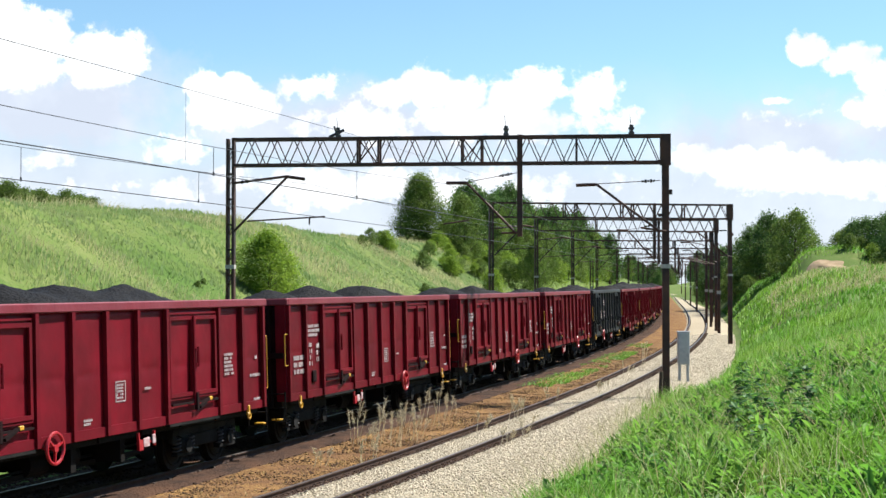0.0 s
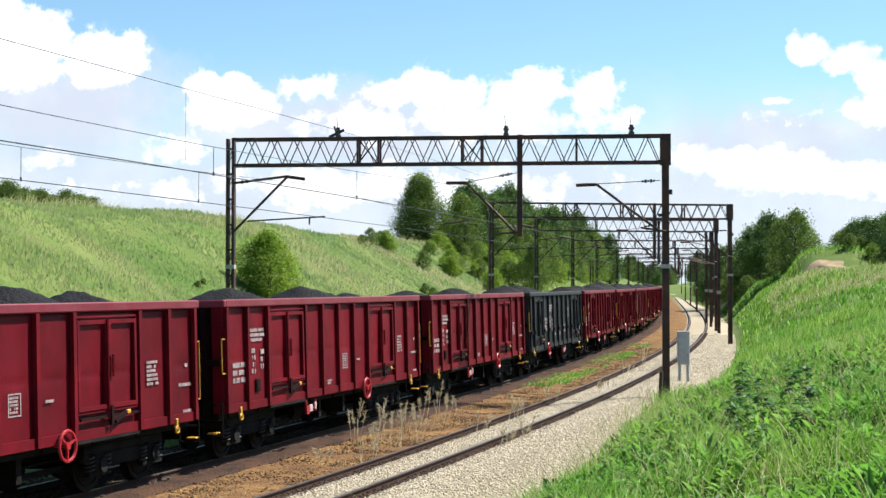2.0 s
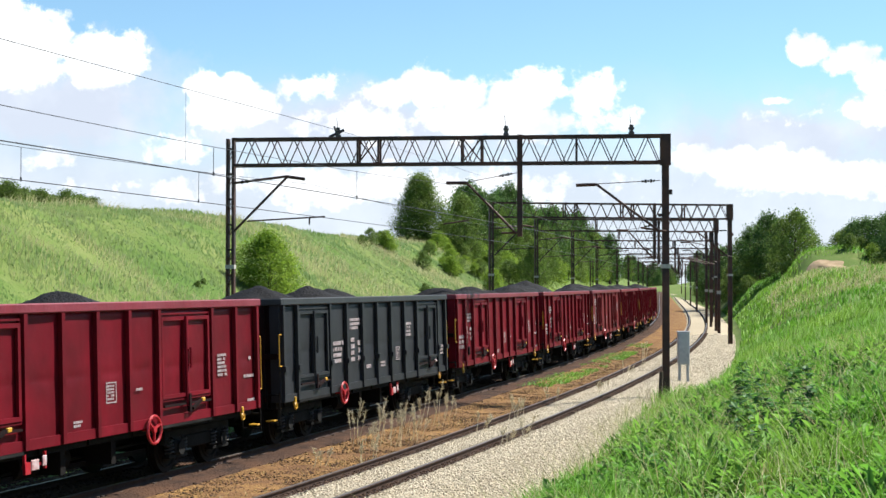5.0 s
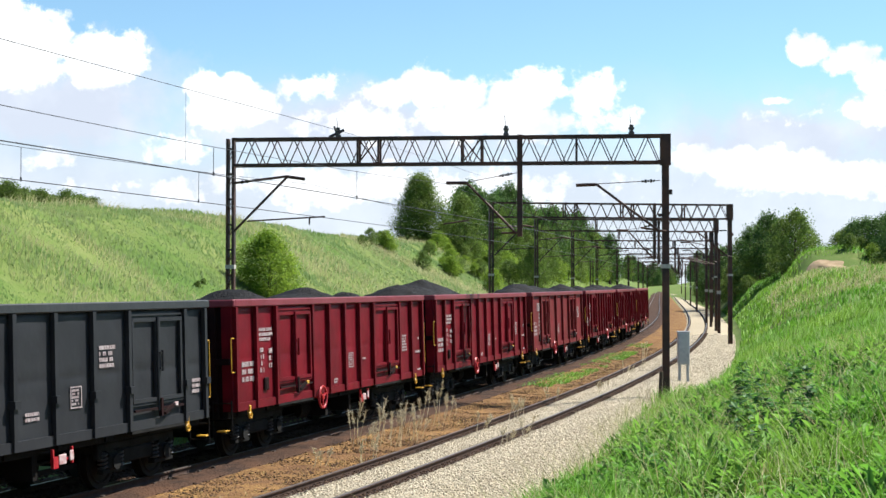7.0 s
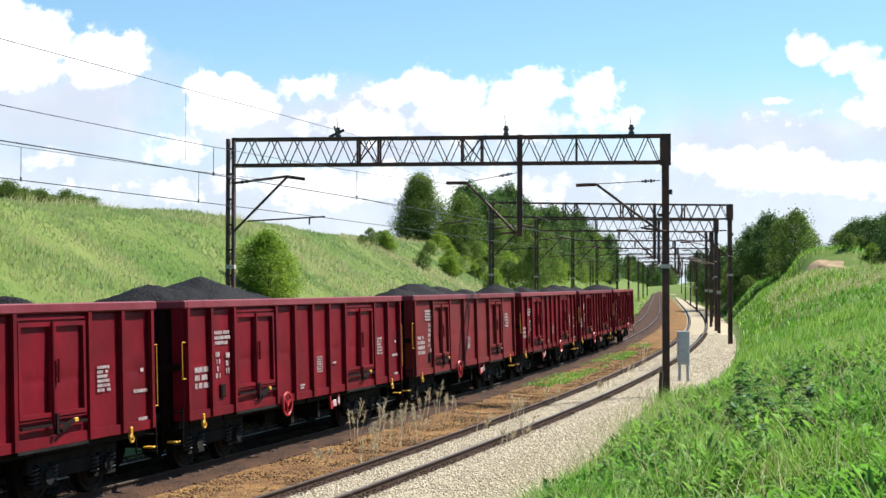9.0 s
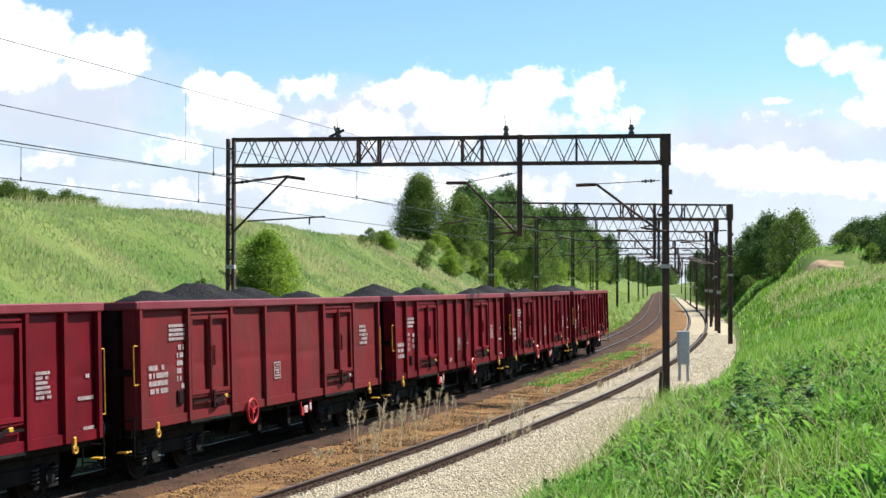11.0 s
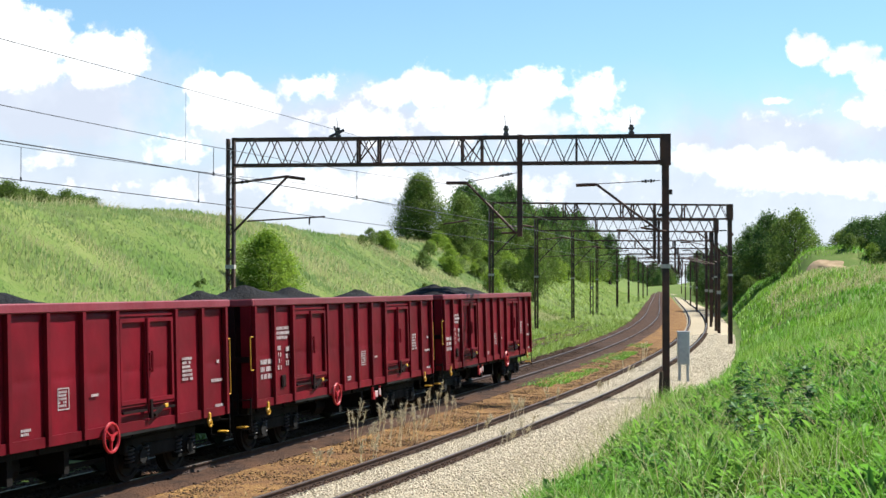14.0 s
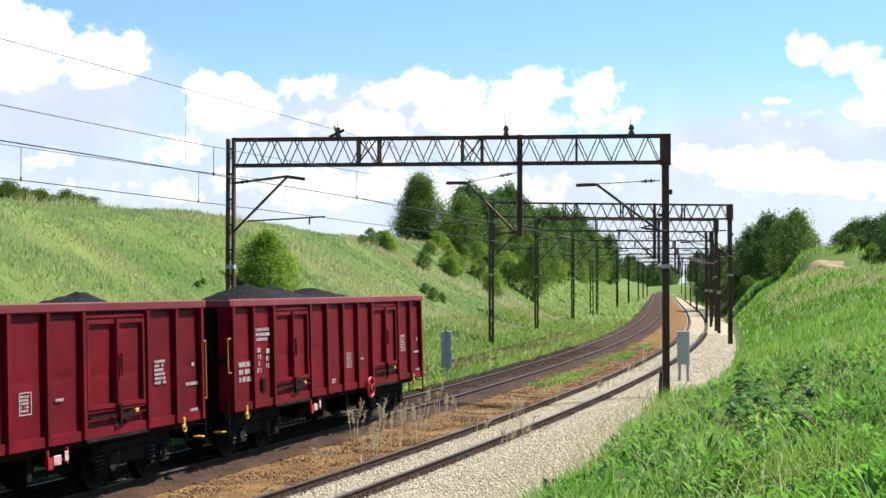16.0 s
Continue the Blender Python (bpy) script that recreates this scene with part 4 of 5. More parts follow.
def overhead_line(lat, contact, support, sag, label):
    base = tagged(new("overhead_line"), label, "overhead line")
    ss = np.arange(-92, 365, 2.0)
    pc = at(TRAIN, ss, lat).T
    pc[:, 2] = contact + rise(ss)
    ob = tube(pc, 0.011, "contact_wire", M["wire"], 4, base)
    mz = np.empty(len(ss))
    for s0, s1 in zip(SUPPORTS[:-1], SUPPORTS[1:]):
        k = (ss >= s0) & (ss <= s1)
        u = (ss[k] - s0) / (s1 - s0)
        mz[k] = support - 4 * sag * u * (1 - u)
    pm = at(TRAIN, ss, lat).T
    pm[:, 2] = mz + rise(ss)
    tube(pm, 0.007, "messenger_wire", M["wire"], 4, base)
    for s0, s1 in zip(SUPPORTS[:-1], SUPPORTS[1:]):
        n = max(3, int((s1 - s0) / 9))
        for i in range(1, n):
            s = s0 + (s1 - s0) * i / n
            u = i / n
            p = at(TRAIN, s, lat)
            z0, z1 = contact + float(rise(s)), support - 4 * sag * u * (1 - u) + float(rise(s))
            bm = bmesh.new()
            bar(bm, (p[0], p[1], z0), (p[0], p[1], z1), 0.012, 0.012, 4)
            bar(bm, (p[0], p[1], z0 - 0.03), (p[0], p[1], z0 + 0.07), 0.04, 0.04, 5)
            part("dropper", bm, M["wire"], base)


overhead_line(0.0, 5.86, 6.85, 0.42, "contact wire and messenger above the coal train")
overhead_line(-4.65, 5.83, 6.9, 0.35, "contact wire and messenger above the disused track")
feeder = tagged(new("feeder_wire"), "thin high feeder wire from gantry to gantry", "wire")
ss = np.arange(-60, 46, 2.0)
p = at(TRAIN, ss, -3.45).T
p[:, 2] = 8.62 - 0.12 * np.sin(np.clip((ss + 46) / 46, 0, 1) * math.pi)
tube(p, 0.008, "wire_strand", M["wire"], 4, feeder)
bm = bmesh.new()
q = at(TRAIN, -12.6, -3.45)
bar(bm, (q[0], q[1], 6.7), (q[0], q[1], 8.5), 0.008, 0.008, 4)
part("wire_hanger", bm, M["wire"], feeder)


# ---- lineside posts ----
def marker_post():
    """A galvanised plate on a slim pole between the train's track and the disused one."""
    P = tagged(new("marker_post"), "blue-grey metal lineside marker on a thin pole", "lineside sign")
    x, y = (790 - 784) / 2694 * 59, 59.0
    g = float(ground_z(x, y)[0])
    P.location = (x, y, g)
    bm = bmesh.new()
    box(bm, -0.20, -0.05, -0.05, 0.05, 0.62, 2.04, 0.015)
    box(bm, 0.05, 0.20, -0.05, 0.05, 0.62, 2.04, 0.015)
    part("plate", bm, M["galv"], P)
    bm = bmesh.new()
    box(bm, -0.048, 0.048, -0.075, -0.01, 0.60, 2.08, 0.01)
    part("white_stripe", bm, M["mast_white"], P, "white painted centre stripe")
    bm = bmesh.new()
    bar(bm, (0.03, 0, -0.2), (0.03, 0, 2.1), 0.06, 0.06, 8)
    part("pole", bm, M["galv"], P)


def relay_box():
    P = tagged(new("relay_box"), "grey metal lineside box on two thin legs", "lineside box")
    d = 58.0
    x = (1209 - 784) / 2694 * d
    g = float(ground_z(x, d)[0])
    P.location = (x, d, g)
    bm = bmesh.new()
    box(bm, -0.22, 0.22, -0.12, 0.12, 0.80, 2.02, 0.02)
    box(bm, -0.25, 0.25, -0.14, 0.14, 2.02, 2.07, 0.01)
    body = part("cabinet", bm, M["galv"], P)
    bm = bmesh.new()
    box(bm, -0.17, 0.17, -0.135, -0.12, 0.88, 1.97, 0.005)
    part("cabinet_door", bm, M["galv"], body)
    for xx in (-0.15, 0.16):
        bm = bmesh.new()
        box(bm, xx - 0.05, xx + 0.05, -0.05, 0.05, -0.2, 0.82, 0.01)
        part("leg", bm, M["galv"], P)


def stump_post(px, d, h, w):
    P = tagged(new("wooden_stake"), "old dark stake leaning beside the gantry mast", "stake", "stakes")
    x = (px - 784) / 2694 * d
    P.location = (x, d, float(ground_z(x, d)[0]) - 0.1)
    bm = bmesh.new()
    bar(bm, (0, 0, 0), (0.05, 0.02, h), w, w * 0.9, 7)
    part("stake_shaft", bm, M["sleeper"], P)


marker_post()
relay_box()
stump_post(1167, 48.0, 1.2, 0.14)


# ---- vegetation ----
def leaf_material(name, a, b, spread=0.35, glow=0.45, c=None):
    """Leaves and blades: diffuse with light passing through."""
    m_ = mat(name, a, b, 0.6, 0, 0.45, 0, 1, c, 0.15, 0.75, spread=spread, per="island", sheen=0.25)
    nt = m_.node_tree
    p_ = nt.nodes["Principled BSDF"]
    src = p_.inputs["Base Color"].links[0].from_socket
    tr = nt.nodes.new("ShaderNodeBsdfTranslucent")
    nt.links.new(src, tr.inputs[0])
    mx = nt.nodes.new("ShaderNodeMixShader")
    mx.inputs[0].default_value = glow
    nt.links.new(p_.outputs[0], mx.inputs[1])
    nt.links.new(tr.outputs[0], mx.inputs[2])
    nt.links.new(mx.outputs[0], nt.nodes["Material Output"].inputs[0])
    return m_


M["grass_near"] = leaf_material("lush_grass", (0.125, 0.335, 0.026), (0.27, 0.45, 0.065), 0.45, 0.4, (0.085, 0.265, 0.026))
M["grass_verge"] = leaf_material("yellow_green_verge_grass", (0.20, 0.32, 0.045), (0.31, 0.39, 0.10), 0.35, 0.4, (0.12, 0.25, 0.035))
M["weed_leaf"] = leaf_material("broad_weed_leaves", (0.17, 0.41, 0.045), (0.30, 0.52, 0.085), 0.45, 0.45, (0.10, 0.30, 0.05))
M["grass_straw"] = leaf_material("straw_coloured_grass", (0.42, 0.41, 0.21), (0.31, 0.34, 0.14), 0.3, 0.45)
M["dead_weed"] = leaf_material("dead_brown_weeds", (0.20, 0.105, 0.05), (0.12, 0.06, 0.035), 0.35, 0.25)
M["grass_bank"] = leaf_material("bank_grass", (0.165, 0.275, 0.072), (0.285, 0.34, 0.14), 0.14, 0.5, (0.10, 0.225, 0.050))
M["grass_dry"] = leaf_material("dry_grass", (0.45, 0.36, 0.16), (0.34, 0.24, 0.09), 0.35, 0.3)
M["stalk"] = leaf_material("pale_dry_stalk", (1.0, 0.94, 0.76), (0.85, 0.77, 0.56), 0.25, 0.6)
M["leaf_light"] = leaf_material("light_green_leaves", (0.21, 0.36, 0.033), (0.33, 0.47, 0.06), 0.45, 0.5)
M["leaf_mid"] = leaf_material("green_leaves", (0.125, 0.22, 0.04), (0.21, 0.30, 0.06), 0.5, 0.45)
M["leaf_dark"] = leaf_material("dark_green_leaves", (0.075, 0.165, 0.038), (0.125, 0.22, 0.05), 0.5, 0.4)
M["weed_dark"] = leaf_material("dark_weed_leaves", (0.06, 0.19, 0.045), (0.11, 0.27, 0.06), 0.4, 0.3)
M["bark"] = mat("rough_bark", (0.10, 0.075, 0.055), (0.06, 0.045, 0.035), 0.9, 0, 8, 0.6, 20)


def blades(name, xs, ys, h, w, material, rng, lean=0.35, z=None, label="", wind=(0.1, -0.05), ruffle=0.30):
    """Many grass blades as one sheet of stuff: each a bent tapering strip."""
    n = len(xs)
    z = ground_z(xs, ys) if z is None else z
    h = h * rng.uniform(0.55, 1.2, n)
    w = w * rng.uniform(0.6, 1.3, n)
    a = rng.uniform(0, 2 * math.pi, n)
    la = rng.uniform(0, 2 * math.pi, n)
    lm = rng.uniform(0.1, 1.0, n) * lean * h
    side = np.column_stack([np.cos(a), np.sin(a), np.zeros(n)]) * (w / 2)[:, None]
    base = np.column_stack([xs, ys, z - 0.03])
    bend = np.column_stack([np.cos(la) * lm + wind[0] * h, np.sin(la) * lm + wind[1] * h, np.zeros(n)])
    up = np.column_stack([np.zeros(n), np.zeros(n), h])
    mid = base + up * 0.55 + bend * 0.3
    side *= np.where(side[:, 0] * bend[:, 1] - side[:, 1] * bend[:, 0] < 0, -1.0, 1.0)[:, None]
    tip = base + up * 0.97 + bend
    v = np.stack([base - side, base + side, mid + side * 0.8, mid - side * 0.8, tip], 1).reshape(-1, 3)
    i = np.arange(n)[:, None] * 5
    f = np.concatenate([i + [0, 1, 2], i + [0, 2, 3], i + [3, 2, 4]], 1).reshape(-1, 3)
    ob = mesh_from(name, v, f, material, smooth=True)
    # blades shade with the lie of the sward, each a little off it
    nv = np.column_stack([rng.normal(0, ruffle, n), rng.normal(0, ruffle, n), np.ones(n)])
    nv /= np.linalg.norm(nv, axis=1)[:, None]
    if len(ob.data.vertices) == 5 * n:
        ob.data.normals_split_custom_set_from_vertices(np.repeat(nv, 5, axis=0))
    return tagged(ob, label, "grass", kind="stuff")


def scatter(rng, n, x0, x1, y0, y1, keep):
    xs, ys = rng.uniform(x0, x1, n), rng.uniform(y0, y1, n)
    s, lat = station(xs, ys)
    k = keep(s, lat, xs, ys)
    return xs[k], ys[k]


def in_view(x, y, m_=0.03):
    return (y > 4) & (np.abs(x) < (0.291 + m_) * y + 0.6)


def grass_edge(s):
    """Lateral edge of the bank grass along the line; it comes close to the ballast round the near gantry."""
    return np.interp(s, [-40, -30, -20, -9, 0, 5, 12, 70], [9.0, 8.8, 8.3, 7.3, 7.0, 7.6, 8.3, 7.6])


rng = np.random.RandomState(4)
xs, ys = scatter(rng, 190000, -2, 12, 5, 24, lambda s, l, x, y: (l > grass_edge(s) + 0.35 * lumps(x, y, 1.1, 1)) & in_view(x, y, 0.06))
blades("tall_grass", xs, ys, 0.52 * (1 + 0.6 * lumps(xs, ys, 1.4, 3)), 0.024, M["grass_near"], rng, 0.8, label="lush tall green grass on the near bank")
xs, ys = scatter(rng, 210000, 0, 34, 24, 75, lambda s, l, x, y: (l > grass_edge(s) + 0.35 * lumps(x, y, 0.9, 1)) & (l < 24) & in_view(x, y))
blades("tall_grass", xs, ys, 0.55 * (1 + 0.4 * lumps(xs, ys, 0.5, 3)), 0.03, M["grass_near"], rng, 0.45, label="green meadow grass on the right-hand bank")


def broad_leaves(name, xs, ys, tall, size, material, rng, label):
    """Undergrowth: pointed leaves, folded along the rib, at all heights of a thicket."""
    n = len(xs)
    z = ground_z(xs, ys) + tall * np.sqrt(rng.uniform(0.05, 1.0, n))
    a = rng.uniform(0, 2 * math.pi, n)
    ln = size * rng.uniform(0.5, 1.4, n)
    d = np.column_stack([np.cos(a), np.sin(a), rng.normal(0.65, 0.5, n)]) * ln[:, None]
    sd = np.column_stack([-np.sin(a), np.cos(a), rng.normal(0, 0.35, n)]) * (ln * rng.uniform(0.09, 0.19, n))[:, None]
    c = np.column_stack([xs, ys, z])
    fold = np.column_stack([np.zeros(n), np.zeros(n), 0.12 * ln])
    sd *= np.where(sd[:, 0] * d[:, 1] - sd[:, 1] * d[:, 0] > 0, -1.0, 1.0)[:, None]
    v = np.stack([c, c + d * 0.45 + sd + fold, c + d - fold * 1.5, c + d * 0.45 - sd + fold], 1).reshape(-1, 3)
    i = np.arange(n)[:, None] * 4
    f = np.concatenate([i + [0, 2, 1], i + [0, 3, 2]], 1).reshape(-1, 3)
    return tagged(mesh_from(name, v, f, material), label, "weeds", kind="stuff")


xs, ys = scatter(rng, 230000, -1, 13, 6, 42, lambda s, l, x, y: (l > grass_edge(s) + 0.9) & in_view(x, y, 0.05) & (lumps(x, y, 0.8, 2) + 0.7 * lumps(x, y, 2.1, 5) > 0.05))
broad_leaves("undergrowth", xs, ys, 0.50 + 0.30 * lumps(xs, ys, 1.2, 4), 0.14, M["weed_leaf"], rng, "broad-leaved green weeds thick among the tall grass")
xs, ys = scatter(rng, 5200, -1, 14, 6, 40, lambda s, l, x, y: (l > grass_edge(s) + 0.2) & in_view(x, y, 0.05))
blades("bent_stems", xs, ys, 1.05, 0.011, M["grass_straw"], rng, 1.1, label="long pale bent grass stems above the weeds", wind=(-0.25, 0.0))
xs, ys = scatter(rng, 50000, 8, 40, 48, 125, lambda s, l, x, y: (l > 10.0) & (l < 22) & in_view(x, y) & ~((s > 69) & (s < 92) & (l > 12.0) & (l < 19)) & (lumps(x, y, 0.25, 9) + 0.6 * lumps(x, y, 1.0, 2) - 0.03 * np.abs(s - 60) > -0.25))
blades("seeding_grass", xs, ys, 0.55, 0.02 * ys / 60, M["grass_straw"], rng, 0.8, label="straw-coloured seeding grass along the top of the bank", ruffle=0.15)
xs, ys = scatter(rng, 9000, -4, 12, 18, 50, lambda s, l, x, y: (np.abs(l - grass_edge(s)) < 0.7) & in_view(x, y))
blades("seeding_grass", xs, ys, 0.7, 0.008, M["grass_straw"], rng, 0.6, label="pale grass wisps at the edge of the ballast", ruffle=0.2)
xs, ys = scatter(rng, 22000, -2, 20, 5, 50, lambda s, l, x, y: (l > 8.6) & in_view(x, y, 0.05) & (lumps(x, y, 0.9, 6) > 0.1))
blades("dry_grass", xs, ys, 0.62, 0.009, M["grass_dry"], rng, 0.7, label="pale dry stems among the green grass")
xs, ys = scatter(rng, 120000, 10, 60, 75, 180, lambda s, l, x, y: (l > 8.0) & (l < 26) & ~((s > 71) & (s < 77.2) & (l > 13.0) & (l < 17.4)) & in_view(x, y))
blades("meadow_grass", xs, ys, 0.4 * (1 + 0.4 * lumps(xs, ys, 0.3, 3)), 0.06, M["grass_near"], rng, 0.45, label="bank grass along the line")
xs, ys = scatter(rng, 420000, -32, 30, 36, 175, lambda s, l, x, y: (l < -6.3 + 0.5 * lumps(x, y, 0.7, 2)) & (l > -27) & in_view(x, y))
k = (rng.uniform(0, 1, len(xs)) < np.clip(60.0 / ys, 0, 1))
blades("meadow_grass", xs[k], ys[k], 0.20 * (1 + 0.8 * lumps(xs[k], ys[k], 0.45, 5)), 0.05 * ys[k] / 60, M["grass_bank"], rng, 0.6, wind=(-0.25, 0.75), label="wind-blown meadow grass on the cutting slope", ruffle=0.12)
# feathery straw-coloured drifts on the slope
xs, ys = scatter(rng, 160000, -32, 26, 36, 150, lambda s, l, x, y: (l < -7.5) & (l > -25) & in_view(x, y) & (lumps(x, y, 0.16, 3) + 0.5 * lumps(x, y, 0.7, 8) > 0.2))
blades("seeding_grass", xs, ys, 0.5 * (1 + 0.4 * lumps(xs, ys, 0.8, 1)), 0.016 * ys / 60, M["grass_straw"], rng, 0.9, label="feathery straw-coloured seeding grass on the cutting slope", wind=(0.1, 0.75), ruffle=0.15)
xs, ys = scatter(rng, 150000, 0, 60, 140, 420, lambda s, l, x, y: (l < -1.8) & (l > -17) & in_view(x, y))
blades("meadow_grass", xs, ys, 0.42 * (1 + 0.7 * lumps(xs, ys, 0.3, 5)), 0.0011 * ys, M["grass_verge"], rng, 0.6, label="pale grass on the far cutting slope", wind=(-0.1, 0.7), ruffle=0.2)
# overgrown strip at the disused track, green patches and dry tufts between the tracks
xs, ys = scatter(rng, 190000, -12, 34, 36, 150, lambda s, l, x, y: (l < -1.75 + 0.3 * lumps(x, y, 1.1, 3)) & (l > -10.5) & ~((np.abs(l + 4.6) < 0.9) & (lumps(x, y, 0.5, 6) > -0.1)) & (lumps(x, y, 0.6, 4) > -0.75 - 0.2 * (np.abs(l + 3.2) < 0.6)))
blades("verge_grass", xs, ys, 0.36 * (1 + 0.6 * lumps(xs, ys, 0.9, 2)), 0.05, M["grass_verge"], rng, 0.8, label="grass overgrowing the disused track")
xs, ys = scatter(rng, 60000, -8, 20, 44, 120, lambda s, l, x, y: (np.abs(l + 4.6) < 1.0) & (lumps(x, y, 0.5, 6) > -0.2))
blades("dead_weeds", xs, ys, 0.22, 0.035, M["dead_weed"], rng, 0.9, label="dead brown weeds along the disused track", wind=(0, 0.3))
xs, ys = scatter(rng, 110000, -2, 14, 46, 96, lambda s, l, x, y: (l < 2.7) & (l > 1.35) & (s > 2) & (s < 45) & (lumps(x, y, 0.35, 7) > -0.1))
blades("verge_grass", xs, ys, 0.13, 0.03, M["grass_near"], rng, 0.9, z=-0.14 + 0 * xs, label="short green grass patch between the tracks")
xs, ys = scatter(rng, 60000, -12, 30, 18, 110, lambda s, l, x, y: (l < 3.6) & (l > 1.9) & (lumps(x, y, 1.3, 9) > 0.0))
blades("dry_grass", xs, ys, 0.10, 0.03, M["grass_dry"], rng, 0.8, z=-0.17 + 0 * xs, label="dry ochre grass tufts between the tracks")
xs, ys = scatter(rng, 26000, -8, 20, 18, 60, lambda s, l, x, y: (l < 9.6) & (l > 6.6) & (lumps(x, y, 1.6, 2) > 0.15 + 0.25 * (8.2 - l)))
blades("dry_grass", xs, ys, 0.22, 0.012, M["grass_dry"], rng, 0.6, label="sparse dry grass at the ballast edge")


xs, ys = scatter(rng, 9000, -6, 24, 20, 100, lambda s, l, x, y: (l < 8.4) & (l > 5.9) & (lumps(x, y, 1.1, 8) > 0.45))
blades("verge_grass", xs, ys, 0.16, 0.02, M["grass_near"], rng, 0.9, z=np.full(len(xs), -0.26), label="small green tufts growing through the ballast")


def weed_stalk(x, y, h, seed, tall_label):
    """A dry seed-headed stalk cluster."""
    r = random.Random(seed)
    P = tagged(new("dry_weed"), tall_label, "weed", "dry weeds between the tracks")
    P.location = (x, y, float(ground_z(x, y)[0]))
    for k in range(r.randint(4, 5)):
        bm = bmesh.new()
        a = r.uniform(0, 6.28)
        hh = h * r.uniform(0.6, 1.0)
        p0 = Vector((0.12 * math.cos(a), 0.12 * math.sin(a), 0))
        p1 = p0 + Vector((0.12 * r.uniform(-1, 1) + 0.05, 0.1 * r.uniform(-1, 1), hh * 0.6))
        p2 = p1 + Vector((0.14 * r.uniform(-0.6, 1), 0.1 * r.uniform(-1, 1), hh * 0.4))
        bar(bm, p0, p1, 0.009, 0.008, 4)
        bar(bm, p1, p2, 0.007, 0.005, 4)
        for j in range(34):
            t = r.uniform(0.25, 1.0)
            c = p1.lerp(p2, t)
            d = Vector((r.uniform(-1, 1), r.uniform(-1, 1), r.uniform(0.0, 1.2))).normalized() * r.uniform(0.03, 0.10)
            bar(bm, c, c + d, 0.012, 0.006, 3)
        part("stalk", bm, M["stalk"], P)


for k, (px, py, h) in enumerate(((625, 800, 1.15), (655, 806, 0.8), (682, 790, 0.8), (712, 782, 0.95), (742, 770, 1.1), (772, 764, 1.2), (790, 752, 0.9), (648, 835, 0.7), (905, 752, 0.75), (918, 742, 0.6), (1138, 655, 1.25), (890, 800, 0.6), (560, 838, 0.5), (975, 716, 0.5), (700, 800, 1.0), (735, 790, 0.9), (668, 798, 1.1), (1105, 680, 0.8), (1060, 705, 0.6), (850, 775, 0.7), (930, 790, 0.7))):
    d = 3.83 / (py - 503.7) * 2694
    weed_stalk((px - 784) / 2694 * d, d, 1.15 * h, 50 + k, "pale dry seed-headed weeds beside the track")


def leafy_weed(x, y, h, seed, big=False):
    """A nettle-like plant: a stem with pairs of pointed leaves."""
    r = random.Random(seed)
    P = tagged(new("leafy_weed"), "tall leafy green weed standing in the grass", "weed", "leafy weeds")
    P.location = (x, y, float(ground_z(x, y)[0]))
    bm = bmesh.new()
    lean = Vector((r.uniform(-0.15, 0.15), r.uniform(-0.15, 0.15), 1)) * h
    bar(bm, (0, 0, -0.05), lean, 0.014, 0.006, 5)
    part("stem", bm, M["leaf_light"], P)
    bm = bmesh.new()
    for k in range(int((34 if big else 11) + 16 * h)):
        t = 0.15 + 0.85 * r.random()
        c = lean * t
        a = r.uniform(0, 6.28)
        ln = (0.22 - 0.12 * t) * r.uniform(0.7, 1.3) * (1.5 if big else 1.0)
        d = Vector((math.cos(a), math.sin(a), r.uniform(-0.3, 0.5)))
        sd = Vector((-math.sin(a), math.cos(a), 0)) * ln * 0.3
        v = [bm.verts.new(p) for p in (c, c + d * ln * 0.5 + sd, c + d * ln - Vector((0, 0, ln * 0.25)), c + d * ln * 0.5 - sd)]
        bm.faces.new((v[0], v[1], v[2]))
        bm.faces.new((v[0], v[2], v[3]))
    tagged(part("leaves", bm, M["weed_dark"] if big else M["weed_leaf"], P), kind="stuff")


rw = random.Random(77)
k = 0
while k < 260:
    d = rw.uniform(11, 34)
    x = rw.uniform(0.05, 0.30) * d
    s_, l_ = station(x, d)
    if l_[0] < 9.6:
        continue
    leafy_weed(x, d, rw.uniform(0.35, 0.75), 300 + k)
    k += 1
for px, d, h in ((1322, 27, 1.35), (1338, 26, 1.25), (1398, 25, 1.2), (1312, 29, 1.2), (1430, 23, 1.1), (1330, 22, 1.0), (1365, 21, 0.95), (1300, 24, 0.9), (1352, 18, 0.8), (1408, 19, 0.85), (1180, 19, 0.7)):
    leafy_weed((px - 784) / 2694 * d, d, h, 900 + px, True)


